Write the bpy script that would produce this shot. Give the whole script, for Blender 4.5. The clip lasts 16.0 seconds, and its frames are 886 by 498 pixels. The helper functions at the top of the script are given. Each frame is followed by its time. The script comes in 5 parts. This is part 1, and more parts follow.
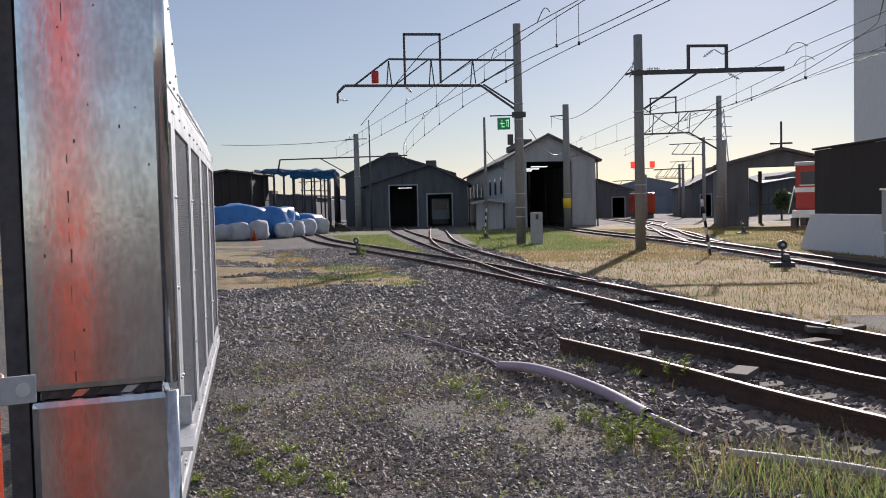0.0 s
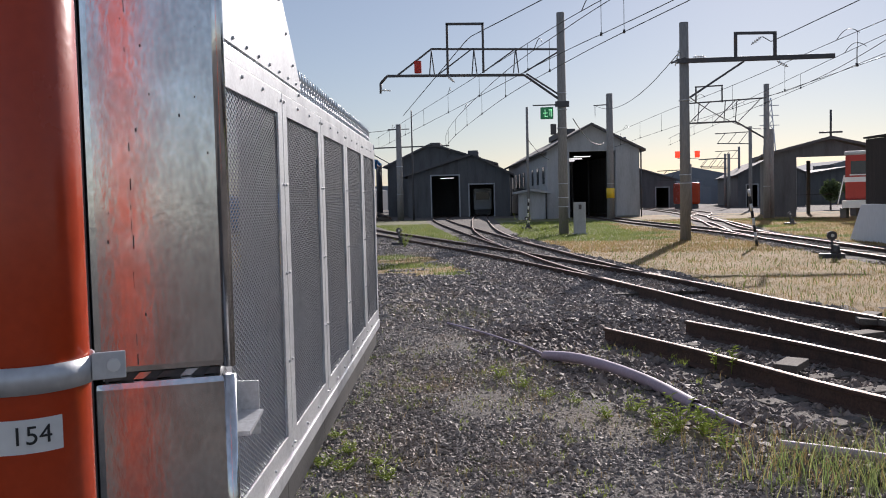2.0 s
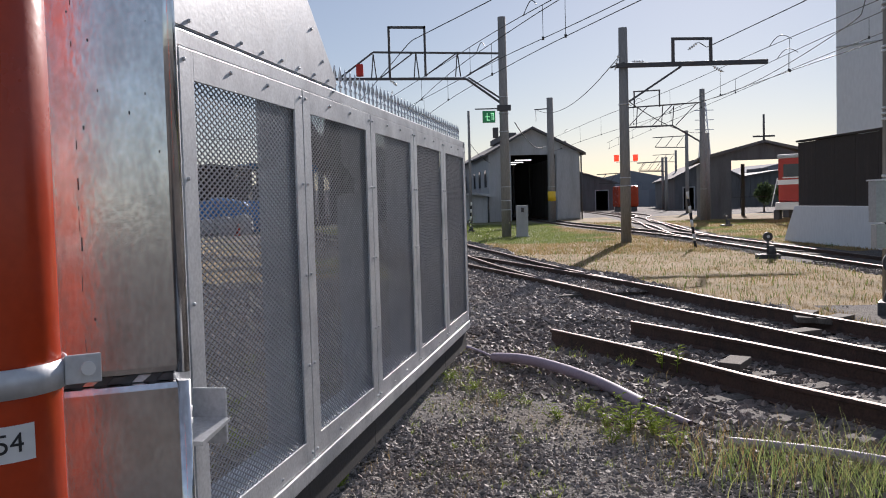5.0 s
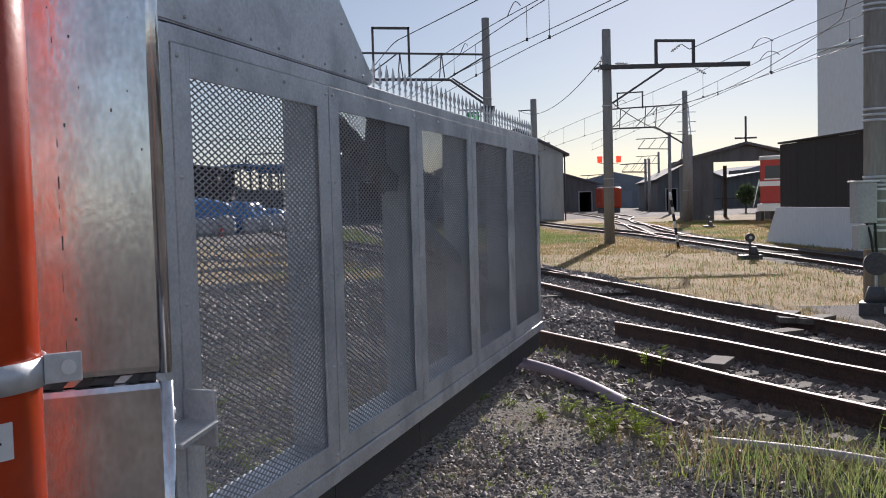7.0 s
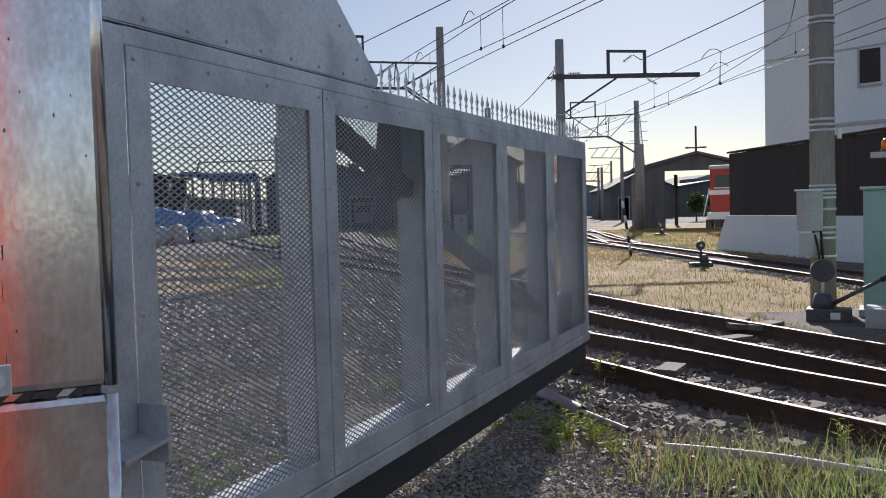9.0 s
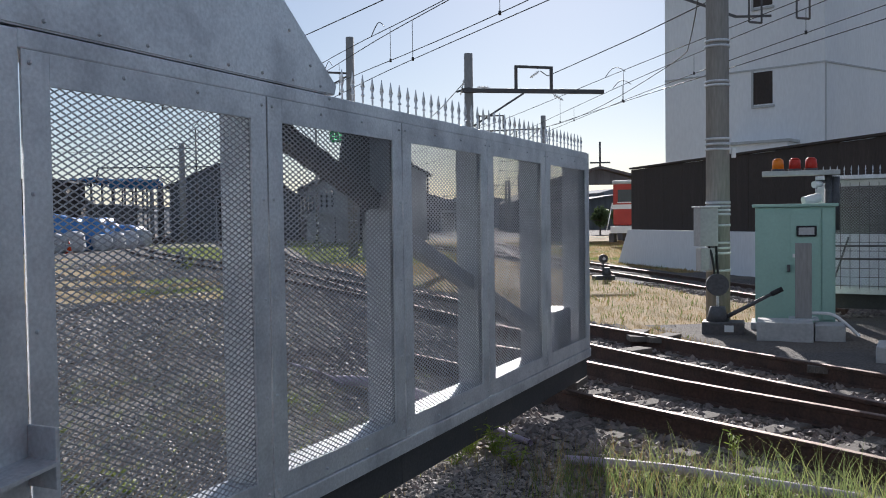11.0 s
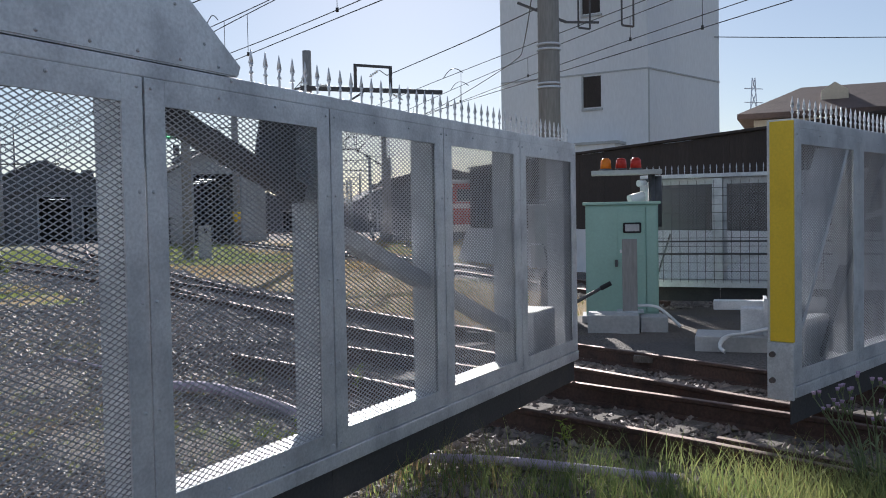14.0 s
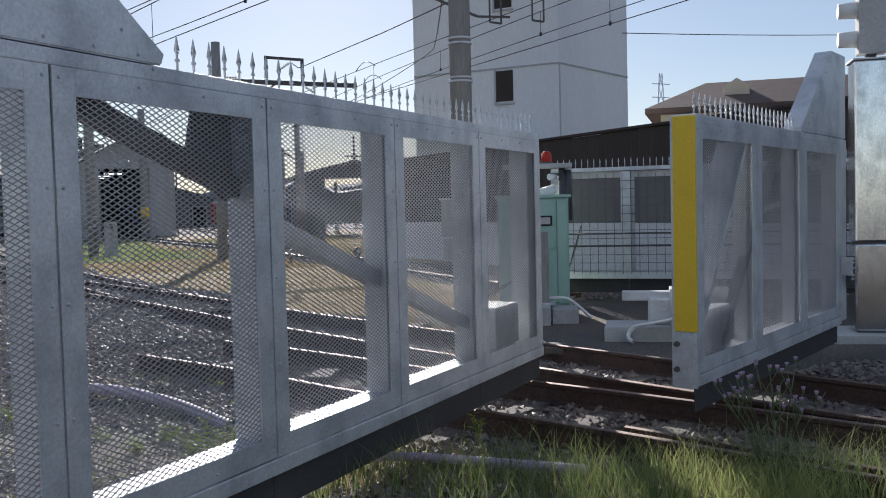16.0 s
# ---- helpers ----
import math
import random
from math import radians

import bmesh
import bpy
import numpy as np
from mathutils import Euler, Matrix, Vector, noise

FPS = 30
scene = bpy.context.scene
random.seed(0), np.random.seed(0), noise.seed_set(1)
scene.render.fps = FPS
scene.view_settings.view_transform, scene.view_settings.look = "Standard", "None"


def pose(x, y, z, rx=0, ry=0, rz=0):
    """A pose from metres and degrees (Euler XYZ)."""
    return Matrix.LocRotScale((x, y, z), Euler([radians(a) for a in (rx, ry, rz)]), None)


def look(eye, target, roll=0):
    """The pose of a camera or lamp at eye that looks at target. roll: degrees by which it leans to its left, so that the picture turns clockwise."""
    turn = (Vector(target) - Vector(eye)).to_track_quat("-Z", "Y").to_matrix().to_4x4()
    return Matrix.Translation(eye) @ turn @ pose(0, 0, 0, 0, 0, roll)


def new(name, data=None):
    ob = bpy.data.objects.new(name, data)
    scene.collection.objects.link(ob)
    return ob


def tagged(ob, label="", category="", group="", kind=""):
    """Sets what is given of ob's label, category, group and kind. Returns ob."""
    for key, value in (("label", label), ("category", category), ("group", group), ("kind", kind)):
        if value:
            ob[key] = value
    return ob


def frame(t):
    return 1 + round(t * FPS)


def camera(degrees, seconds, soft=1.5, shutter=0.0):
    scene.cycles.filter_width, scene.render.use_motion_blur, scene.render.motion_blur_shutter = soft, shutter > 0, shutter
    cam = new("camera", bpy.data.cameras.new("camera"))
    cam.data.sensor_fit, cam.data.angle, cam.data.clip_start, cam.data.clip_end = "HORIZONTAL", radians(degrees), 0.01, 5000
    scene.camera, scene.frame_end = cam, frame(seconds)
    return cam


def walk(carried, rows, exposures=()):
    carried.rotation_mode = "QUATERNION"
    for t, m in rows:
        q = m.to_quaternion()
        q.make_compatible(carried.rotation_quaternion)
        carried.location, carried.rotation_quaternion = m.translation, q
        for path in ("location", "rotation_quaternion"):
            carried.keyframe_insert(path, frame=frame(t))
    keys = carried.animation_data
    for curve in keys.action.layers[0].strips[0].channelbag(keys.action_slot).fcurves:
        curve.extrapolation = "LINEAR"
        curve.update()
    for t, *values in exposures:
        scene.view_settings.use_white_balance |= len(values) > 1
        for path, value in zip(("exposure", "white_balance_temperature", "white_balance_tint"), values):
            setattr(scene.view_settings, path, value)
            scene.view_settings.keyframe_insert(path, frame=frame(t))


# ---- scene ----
cam = camera(52.88, 16.0, soft=1.0)
# seconds, place, yaw, pitch, roll
PATH = [
    (0.0, 0.073, -0.024, 1.624, 1.36, -2.56, 1.38),
    (0.5, 0.054, -0.009, 1.622, 4.09, -3.18, 1.35),
    (1.0, 0.041, -0.015, 1.616, 4.64, -3.20, 1.29),
    (1.5, 0.038, -0.024, 1.615, 4.53, -3.20, 1.25),
    (2.0, 0.037, -0.044, 1.616, 4.03, -3.12, 1.37),
    (2.5, 0.021, -0.030, 1.613, 3.11, -3.12, 1.23),
    (3.0, 0.002, -0.015, 1.611, 2.31, -3.13, 1.23),
    (3.5, -0.025, -0.002, 1.606, 1.60, -3.12, 1.28),
    (4.0, -0.022, -0.008, 1.605, 1.12, -3.09, 1.43),
    (6.5, -0.023, -0.008, 1.600, -0.58, -2.84, 1.58),
    (7.0, -0.028, 0.008, 1.598, -0.75, -2.93, 1.53),
    (7.5, -0.039, 0.024, 1.596, -1.13, -2.97, 1.36),
    (8.0, -0.039, 0.022, 1.596, -1.68, -2.91, 1.33),
    (8.5, -0.032, 0.028, 1.593, -2.53, -2.68, 1.50),
    (11.0, 0.004, 0.043, 1.613, -9.49, -1.89, 0.79),
    (11.5, 0.010, 0.065, 1.606, -11.02, -1.78, 0.64),
    (12.0, 0.026, 0.069, 1.605, -12.54, -1.69, 0.61),
    (12.5, 0.035, 0.070, 1.606, -14.08, -1.71, 0.57),
    (13.0, 0.045, 0.074, 1.610, -15.86, -1.84, 0.42),
    (13.5, 0.053, 0.089, 1.603, -17.62, -1.94, 0.79),
    (14.0, 0.064, 0.105, 1.593, -19.62, -2.07, 1.04),
    (14.5, 0.089, 0.116, 1.592, -21.48, -2.26, 1.04),
    (15.0, 0.107, 0.121, 1.593, -22.95, -2.31, 1.34),
    (15.5, 0.121, 0.128, 1.596, -24.16, -2.43, 1.50),
    (16.0, 0.120, 0.131, 1.599, -25.04, -2.59, 1.42),
]
walk(cam, [(t, pose(x, y, z, 90 + p, r, a)) for t, x, y, z, a, p, r in PATH],
     exposures=[(0.0, 0.36, 6250, 19), (4.2, 0.38, 6250, 19), (8.5, 0.48, 6200, 18), (11.0, 0.58, 6050, 15), (16.0, 0.66, 6050, 15)])

# ---- light ----
SUN_AZ, SUN_EL = 17.2, 22.8
world = bpy.data.worlds.new("sky")
scene.world = world
world.use_nodes = True
wn = world.node_tree
sky = wn.nodes.new("ShaderNodeTexSky")
sky.sky_type = "NISHITA"
sky.sun_disc = False
sky.sun_elevation, sky.sun_rotation = radians(SUN_EL), radians(SUN_AZ)
sky.air_density, sky.dust_density, sky.ozone_density = 1.0, 0.22, 1.6
wn.nodes["Background"].inputs["Strength"].default_value = 0.057
# thin high haze evens out the clear sky
haze = wn.nodes.new("ShaderNodeMix")
haze.data_type = "RGBA"
haze.inputs["Factor"].default_value = 0.30
haze.inputs["B"].default_value = (6.6, 7.2, 7.9, 1)
wn.links.new(sky.outputs[0], haze.inputs["A"])
wn.links.new(haze.outputs["Result"], wn.nodes["Background"].inputs[0])
sun = new("sun", bpy.data.lights.new("sun", "SUN"))
sun.data.energy, sun.data.angle, sun.data.color = 4.4, radians(0.6), (1.0, 0.93, 0.82)
_d = Vector((math.sin(radians(SUN_AZ)) * math.cos(radians(SUN_EL)), math.cos(radians(SUN_AZ)) * math.cos(radians(SUN_EL)), math.sin(radians(SUN_EL))))
sun.matrix_world = look(_d * 60, (0, 0, 0))


# ---- materials ----
def material(name, base, rough=0.7, metal=0.0, var=0.25, scale=4.0, fine=60.0, bump=0.15, second=None, amount=0.5, island=0.0, spec=0.5, streak=None, thin=0.0):
    """A surface in two colours mixed by a coarse noise, with a fine grain, gloss variation and relief."""
    m = bpy.data.materials.new(name)
    m.use_nodes = True
    nt, nodes = m.node_tree, m.node_tree.nodes
    b = nodes["Principled BSDF"]
    co = nodes.new("ShaderNodeTexCoord")
    src = co.outputs["Object"]
    if streak:
        mp = nodes.new("ShaderNodeMapping")
        mp.inputs["Scale"].default_value = streak
        nt.links.new(src, mp.inputs["Vector"])
        src = mp.outputs["Vector"]
    n1 = nodes.new("ShaderNodeTexNoise")
    n1.inputs["Scale"].default_value, n1.inputs["Detail"].default_value, n1.inputs["Roughness"].default_value = scale, 6, 0.6
    n2 = nodes.new("ShaderNodeTexNoise")
    n2.inputs["Scale"].default_value, n2.inputs["Detail"].default_value = fine, 3
    nt.links.new(src, n1.inputs["Vector"]), nt.links.new(src, n2.inputs["Vector"])
    r1 = nodes.new("ShaderNodeMapRange")
    r1.inputs["From Min"].default_value, r1.inputs["From Max"].default_value = 0.62 - 0.3 * amount, 0.88 - 0.3 * amount
    nt.links.new(n1.outputs["Fac"], r1.inputs["Value"])
    mix = nodes.new("ShaderNodeMix")
    mix.data_type = "RGBA"
    other = second or tuple(c * (1 - var) for c in base)
    mix.inputs["A"].default_value, mix.inputs["B"].default_value = (*base, 1), (*other, 1)
    nt.links.new(r1.outputs["Result"], mix.inputs["Factor"])
    hsv = nodes.new("ShaderNodeHueSaturation")
    r2 = nodes.new("ShaderNodeMapRange")
    r2.inputs["To Min"].default_value, r2.inputs["To Max"].default_value = 1 - var, 1 + var
    if island:
        geo = nodes.new("ShaderNodeNewGeometry")
        add = nodes.new("ShaderNodeMath")
        add.operation = "MULTIPLY_ADD"
        nt.links.new(geo.outputs["Random Per Island"], add.inputs[0])
        add.inputs[1].default_value = island
        nt.links.new(n2.outputs["Fac"], add.inputs[2])
        r2.inputs["From Max"].default_value = 1 + island
        nt.links.new(add.outputs[0], r2.inputs["Value"])
    else:
        r2.inputs["From Min"].default_value, r2.inputs["From Max"].default_value = 0.25, 0.75
        nt.links.new(n2.outputs["Fac"], r2.inputs["Value"])
    nt.links.new(r2.outputs["Result"], hsv.inputs["Value"])
    nt.links.new(mix.outputs["Result"], hsv.inputs["Color"])
    nt.links.new(hsv.outputs["Color"], b.inputs["Base Color"])
    r3 = nodes.new("ShaderNodeMapRange")
    r3.inputs["To Min"].default_value, r3.inputs["To Max"].default_value = max(0.05, rough - 0.12), min(1, rough + 0.12)
    nt.links.new(n1.outputs["Fac"], r3.inputs["Value"])
    nt.links.new(r3.outputs["Result"], b.inputs["Roughness"])
    b.inputs["Metallic"].default_value = metal
    b.inputs["Specular IOR Level"].default_value = spec
    if bump:
        bp = nodes.new("ShaderNodeBump")
        bp.inputs["Strength"].default_value, bp.inputs["Distance"].default_value = bump, 0.02
        nt.links.new(n2.outputs["Fac"], bp.inputs["Height"])
        nt.links.new(bp.outputs["Normal"], b.inputs["Normal"])
    if thin:
        tr = nodes.new("ShaderNodeBsdfTranslucent")
        ms = nodes.new("ShaderNodeMixShader")
        ms.inputs[0].default_value = thin
        nt.links.new(hsv.outputs["Color"], tr.inputs["Color"])
        nt.links.new(b.outputs[0], ms.inputs[1]), nt.links.new(tr.outputs[0], ms.inputs[2])
        nt.links.new(ms.outputs[0], nodes["Material Output"].inputs["Surface"])
    return m


def glow(name, colour, strength):
    m = bpy.data.materials.new(name)
    m.use_nodes = True
    b = m.node_tree.nodes["Principled BSDF"]
    b.inputs["Base Color"].default_value = (*colour, 1)
    b.inputs["Emission Color"].default_value, b.inputs["Emission Strength"].default_value = (*colour, 1), strength
    b.inputs["Roughness"].default_value = 0.25
    return m


GALV = material("galvanised_steel", (0.68, 0.70, 0.72), 0.45, 0.45, 0.14, 2.6, 70, 0.04, (0.42, 0.44, 0.47), 0.6)
GALV_POST = material("galvanised_post_steel", (0.78, 0.79, 0.80), 0.155, 1.0, 0.14, 7.0, 60, 0.022, (0.50, 0.50, 0.50), 0.55, streak=(1, 1, 0.5))
MESH_STEEL = material("expanded_steel", (0.41, 0.42, 0.44), 0.42, 0.6, 0.15, 8.0, 120, 0.05)
RUBBER = material("black_rubber", (0.045, 0.045, 0.047), 0.7, 0, 0.25, 3.0, 50, 0.1, (0.075, 0.072, 0.068), 0.35)
ORANGE = material("orange_plastic", (0.50, 0.052, 0.011), 0.24, 0, 0.08, 5.0, 80, 0.02, (0.44, 0.045, 0.010), 0.4)
YELLOW = material("yellow_sheet", (0.90, 0.60, 0.03), 0.45, 0, 0.06, 6.0, 60, 0.03, (0.82, 0.54, 0.03), 0.3)
WHITE = material("white_plastic", (0.78, 0.78, 0.76), 0.5, 0, 0.05, 8.0, 60, 0.03)
BLACK = material("black_print", (0.02, 0.02, 0.022), 0.6, 0, 0.1, 8.0, 60, 0.02)
STEEL_DARK = material("weathered_steel", (0.10, 0.10, 0.105), 0.6, 0.3, 0.25, 2.0, 30, 0.1, (0.14, 0.10, 0.08), 0.4)
CONCRETE_POLE = material("pole_concrete", (0.31, 0.30, 0.285), 0.85, 0, 0.18, 1.5, 30, 0.2, (0.21, 0.205, 0.195), 0.5, streak=(1, 1, 0.15))
CONCRETE = material("pale_concrete", (0.50, 0.50, 0.49), 0.85, 0, 0.12, 1.2, 25, 0.2, (0.36, 0.36, 0.35), 0.45)
RAIL_SIDE = material("rusty_rail", (0.10, 0.06, 0.045), 0.75, 0.2, 0.3, 4.0, 40, 0.3, (0.055, 0.04, 0.035), 0.5)
RAIL_TOP = material("polished_rail", (0.21, 0.155, 0.13), 0.58, 0.8, 0.15, 6.0, 40, 0.03, (0.15, 0.105, 0.085), 0.4)
SLEEPER = material("old_sleeper", (0.12, 0.105, 0.09), 0.9, 0, 0.3, 5.0, 40, 0.4, (0.20, 0.18, 0.16), 0.4, streak=(0.4, 3, 1))
STONE = material("ballast_stone", (0.30, 0.262, 0.232), 0.7, 0, 0.6, 0.9, 50, 0.3, (0.40, 0.31, 0.23), 0.35, island=1.6)
BALLAST = material("track_ballast", (0.21, 0.175, 0.155), 0.7, 0, 0.6, 0.9, 50, 0.3, (0.29, 0.22, 0.17), 0.35, island=1.6)
GRASS_TALL = material("tall_grass_blade", (0.18, 0.25, 0.085), 0.55, 0, 0.35, 1.0, 6, 0, (0.28, 0.31, 0.13), 0.5, island=1.0, thin=0.6)
GRASS_DRY = material("dry_grass", (0.40, 0.29, 0.135), 0.7, 0, 0.25, 0.5, 6, 0, (0.27, 0.215, 0.105), 0.5, island=1.0, thin=0.45)
GRASS_GREEN = material("green_grass", (0.17, 0.22, 0.07), 0.6, 0, 0.25, 1.0, 6, 0, (0.28, 0.29, 0.09), 0.5, island=1.0, thin=0.6)
LEAF = material("weed_leaf", (0.30, 0.38, 0.07), 0.55, 0, 0.25, 2.0, 12, 0, (0.26, 0.33, 0.06), 0.5, island=1.0, thin=0.55)
TREE_LEAF = material("tree_leaf", (0.09, 0.13, 0.05), 0.6, 0, 0.3, 2.0, 12, 0, (0.07, 0.10, 0.04), 0.5, island=1.0, thin=0.3)


# ---- building blocks ----
def thing(name, label="", category="", group="", kind="", m=None):
    ob = tagged(new(name), label, category, group, kind)
    ob.empty_display_size = 0.1
    if m is not None:
        ob.matrix_basis = m
    return ob


def mesh_of(bm, mat, smooth=False):
    me = bpy.data.meshes.new("mesh")
    bm.normal_update()
    bm.to_mesh(me)
    bm.free()
    for one in (mat if isinstance(mat, (list, tuple)) else [mat]):
        me.materials.append(one)
    if smooth:
        me.polygons.foreach_set("use_smooth", [True] * len(me.polygons))
    return me


def part(name, bm, mat, parent=None, label="", smooth=False):
    ob = new(name, mesh_of(bm, mat, smooth))
    if parent is not None:
        ob.parent = parent
    if label:
        ob["label"] = label
    return ob


def solid(name, bm, mat, label, category="", group="", kind="", m=None, smooth=False):
    ob = tagged(new(name, mesh_of(bm, mat, smooth)), label, category, group, kind)
    if m is not None:
        ob.matrix_basis = m
    return ob


def box(bm, x0, x1, y0, y1, z0, z1, bevel=0.0, m=None, mat=0):
    v = [bm.verts.new((x, y, z)) for z in (z0, z1) for x, y in ((x0, y0), (x1, y0), (x1, y1), (x0, y1))]
    f = [bm.faces.new([v[i] for i in q]) for q in ((3, 2, 1, 0), (4, 5, 6, 7), (0, 1, 5, 4), (1, 2, 6, 5), (2, 3, 7, 6), (3, 0, 4, 7))]
    for one in f:
        one.material_index = mat
    if m is not None:
        bmesh.ops.transform(bm, matrix=m, verts=v)
    if bevel:
        bmesh.ops.bevel(bm, geom=list({e for one in f for e in one.edges}), offset=bevel, segments=2, profile=0.6, affect="EDGES")
    return bm


def B(*a, **k):
    return box(bmesh.new(), *a, **k)


def rod(bm, p, q, r, r2=None, seg=8, mat=0):
    """A round bar from p to q."""
    p, q = Vector(p), Vector(q)
    d = q - p
    m = Matrix.Translation((p + q) / 2) @ d.to_track_quat("Z", "Y").to_matrix().to_4x4()
    made = bmesh.ops.create_cone(bm, cap_ends=True, segments=seg, radius1=r, radius2=r if r2 is None else r2, depth=d.length, matrix=m)
    for v in made["verts"]:
        for f in v.link_faces:
            f.material_index = mat
            f.smooth = len(f.verts) == 4
    return bm


def bar(bm, p, q, w, h, mat=0):
    """A square bar from p to q."""
    p, q = Vector(p), Vector(q)
    d = q - p
    m = Matrix.Translation(p) @ d.to_track_quat("Z", "Y").to_matrix().to_4x4()
    return box(bm, -w / 2, w / 2, -h / 2, h / 2, 0, d.length, m=m, mat=mat)


def prism(bm, outline, y0, y1, mat=0, bevel=0.0):
    """An outline in x and z, from y0 to y1."""
    a = [bm.verts.new((x, y0, z)) for x, z in outline]
    b = [bm.verts.new((x, y1, z)) for x, z in outline]
    n = len(a)
    fs = [bm.faces.new(a), bm.faces.new(b[::-1])]
    for i in range(n):
        fs.append(bm.faces.new((a[i], b[i], b[(i + 1) % n], a[(i + 1) % n])))
    bmesh.ops.recalc_face_normals(bm, faces=fs)
    for one in fs:
        one.material_index = mat
    if bevel:
        bmesh.ops.bevel(bm, geom=list({e for one in fs for e in one.edges}), offset=bevel, segments=2, affect="EDGES")
    return bm


def tube(name, pts, r, mat, parent=None, label="", category="", cyclic=False, group=""):
    """A bent pipe or cable through the points."""
    cu = bpy.data.curves.new("curve", "CURVE")
    cu.dimensions, cu.bevel_depth, cu.bevel_resolution, cu.resolution_u = "3D", r, 2, 6
    sp = cu.splines.new("NURBS")
    sp.points.add(len(pts) - 1)
    for p, c in zip(sp.points, pts):
        p.co = (*c, 1)
    sp.use_endpoint_u, sp.order_u, sp.use_cyclic_u = True, 3, cyclic
    cu.materials.append(mat)
    ob = new(name, cu)
    if parent is not None:
        ob.parent = parent
    return tagged(ob, label, category, group)


def raw(name, verts, faces, mat, label="", category="", kind="", smooth=False, idx=None):
    me = bpy.data.meshes.new("mesh")
    me.from_pydata(verts, [], faces)
    for one in (mat if isinstance(mat, (list, tuple)) else [mat]):
        me.materials.append(one)
    if idx is not None:
        me.polygons.foreach_set("material_index", idx)
    if smooth:
        me.polygons.foreach_set("use_smooth", [True] * len(me.polygons))
    me.update()
    return tagged(new(name, me), label, category, "", kind)


# ---- ground ----
P_LINE = [(9.5, -10), (8.2, -5), (7.35, -1), (6.8, 1.2), (6.2, 3.2), (5.55, 5.2), (4.92, 7.2), (4.35, 9.0), (3.78, 11), (3.35, 12.5), (2.95, 14.3)]
LINE_LEFT = P_LINE + [(2.25, 17), (1.35, 20.2), (0.25, 24), (-1.35, 29), (-4.3, 38), (-8.0, 50), (-13.0, 72), (-19, 100)]
LINE_SHED = P_LINE + [(2.3, 17.2), (1.55, 21.5), (0.9, 26), (0.1, 31), (-1.2, 40), (-2.6, 50), (-4.2, 62), (-5.6, 76), (-5.7, 92)]
LINE_SHED_B = [(0.5, 28.5), (-0.35, 36), (-1.1, 46), (-1.6, 58), (-2.1, 72), (-2.3, 92)]
LINE_STUB = [(9.0, -6), (6.9, -1.2), (5.5, 2), (4.75, 3.6), (4.12, 5.1), (3.72, 5.95), (3.35, 6.7), (2.95, 7.55), (2.42, 8.9), (1.66, 10.5)]
LINE_FAR = [(9.2, 12.9), (9.2, 18.3), (9.2, 22), (9.2, 26), (9.25, 32), (9.0, 38), (8.3, 46), (7.5, 58), (7.2, 72), (7.0, 90)]
LINE_BACK = [(9.2, 30), (10.2, 42), (13.0, 60), (15.5, 85), (17.5, 130), (19, 200)]
LINE_LOOP = [(9.6, 36), (11.5, 48), (12.0, 55), (13.6, 64), (16.5, 76), (18.0, 95)]


def smooth_line(pts, step=0.5):
    """Points at even steps along a smooth curve."""
    p = np.array(pts, float)
    out = []
    for i in range(len(p) - 1):
        a, b, c, d = p[max(i - 1, 0)], p[i], p[i + 1], p[min(i + 2, len(p) - 1)]
        n = max(2, int(np.linalg.norm(c - b) / step))
        for k in range(n):
            t = k / n
            out.append(0.5 * (2 * b + (c - a) * t + (2 * a - 5 * b + 4 * c - d) * t * t + (3 * b - a - 3 * c + d) * t ** 3))
    out.append(p[-1])
    return np.array(out)


def x_at(line, y):
    q = np.array(line)
    o = np.argsort(q[:, 1])
    return np.interp(y, q[o, 1], q[o, 0])


def wob(x, y, s=0.35):
    return noise.noise((x * s, y * s, 3.1)) + 0.5 * noise.noise((x * s * 2.7, y * s * 2.7, 8.2))


DIP = [smooth_line(q, 1.0) for q in (P_LINE, LINE_STUB)]


def dip(x, y):
    """How far the ballast lies below the yard, near the crossing's tracks."""
    if y > 15 or y < -6 or x < 0:
        return 0.0
    d = min(float(np.min(np.hypot(q[:, 0] - x, q[:, 1] - y))) for q in DIP)
    return -0.075 * min(1.0, max(0.0, (1.45 - d) / 0.45))


def zone(x, y):
    """0 gravel, 1 dry grass, 2 green grass."""
    w = wob(x, y)
    if 8 < y < 75:
        right = max(x_at(LINE_SHED_B if y > 31 else LINE_SHED, y), x_at(P_LINE, y) if y < 14 else -99)
        far = x_at(LINE_FAR, y)
        if x > right + 1.25 + 0.35 * w and x < far - 1.15 + 0.2 * w and y > 9.6 - 0.25 * (x - 5) and not (x > 5.2 and y < 12.4 + 0.3 * w):
            if y > 33 + 3 * w and x < 6 + 2 * w or y > 60:
                return 2
            return 1
        if x > far + 1.3 and y > 24 and x < 30 and abs(x - x_at(LINE_BACK, y)) > 1.2 and abs(x - x_at(LINE_LOOP, y)) > 1.2:
            return 1 if w < 0.25 else 2
        left = x_at(LINE_LEFT, y)
        if y > 30 and x > left + 1.3 and x < x_at(LINE_SHED, y) - 1.2:
            return 2
        if y > 19 and x < left - 2.2 - 0.09 * (y - 19) + 1.5 * w and w > -0.12 and y < 60:
            return 1 if wob(x, y, 0.21) > -0.05 else 2
    return 0


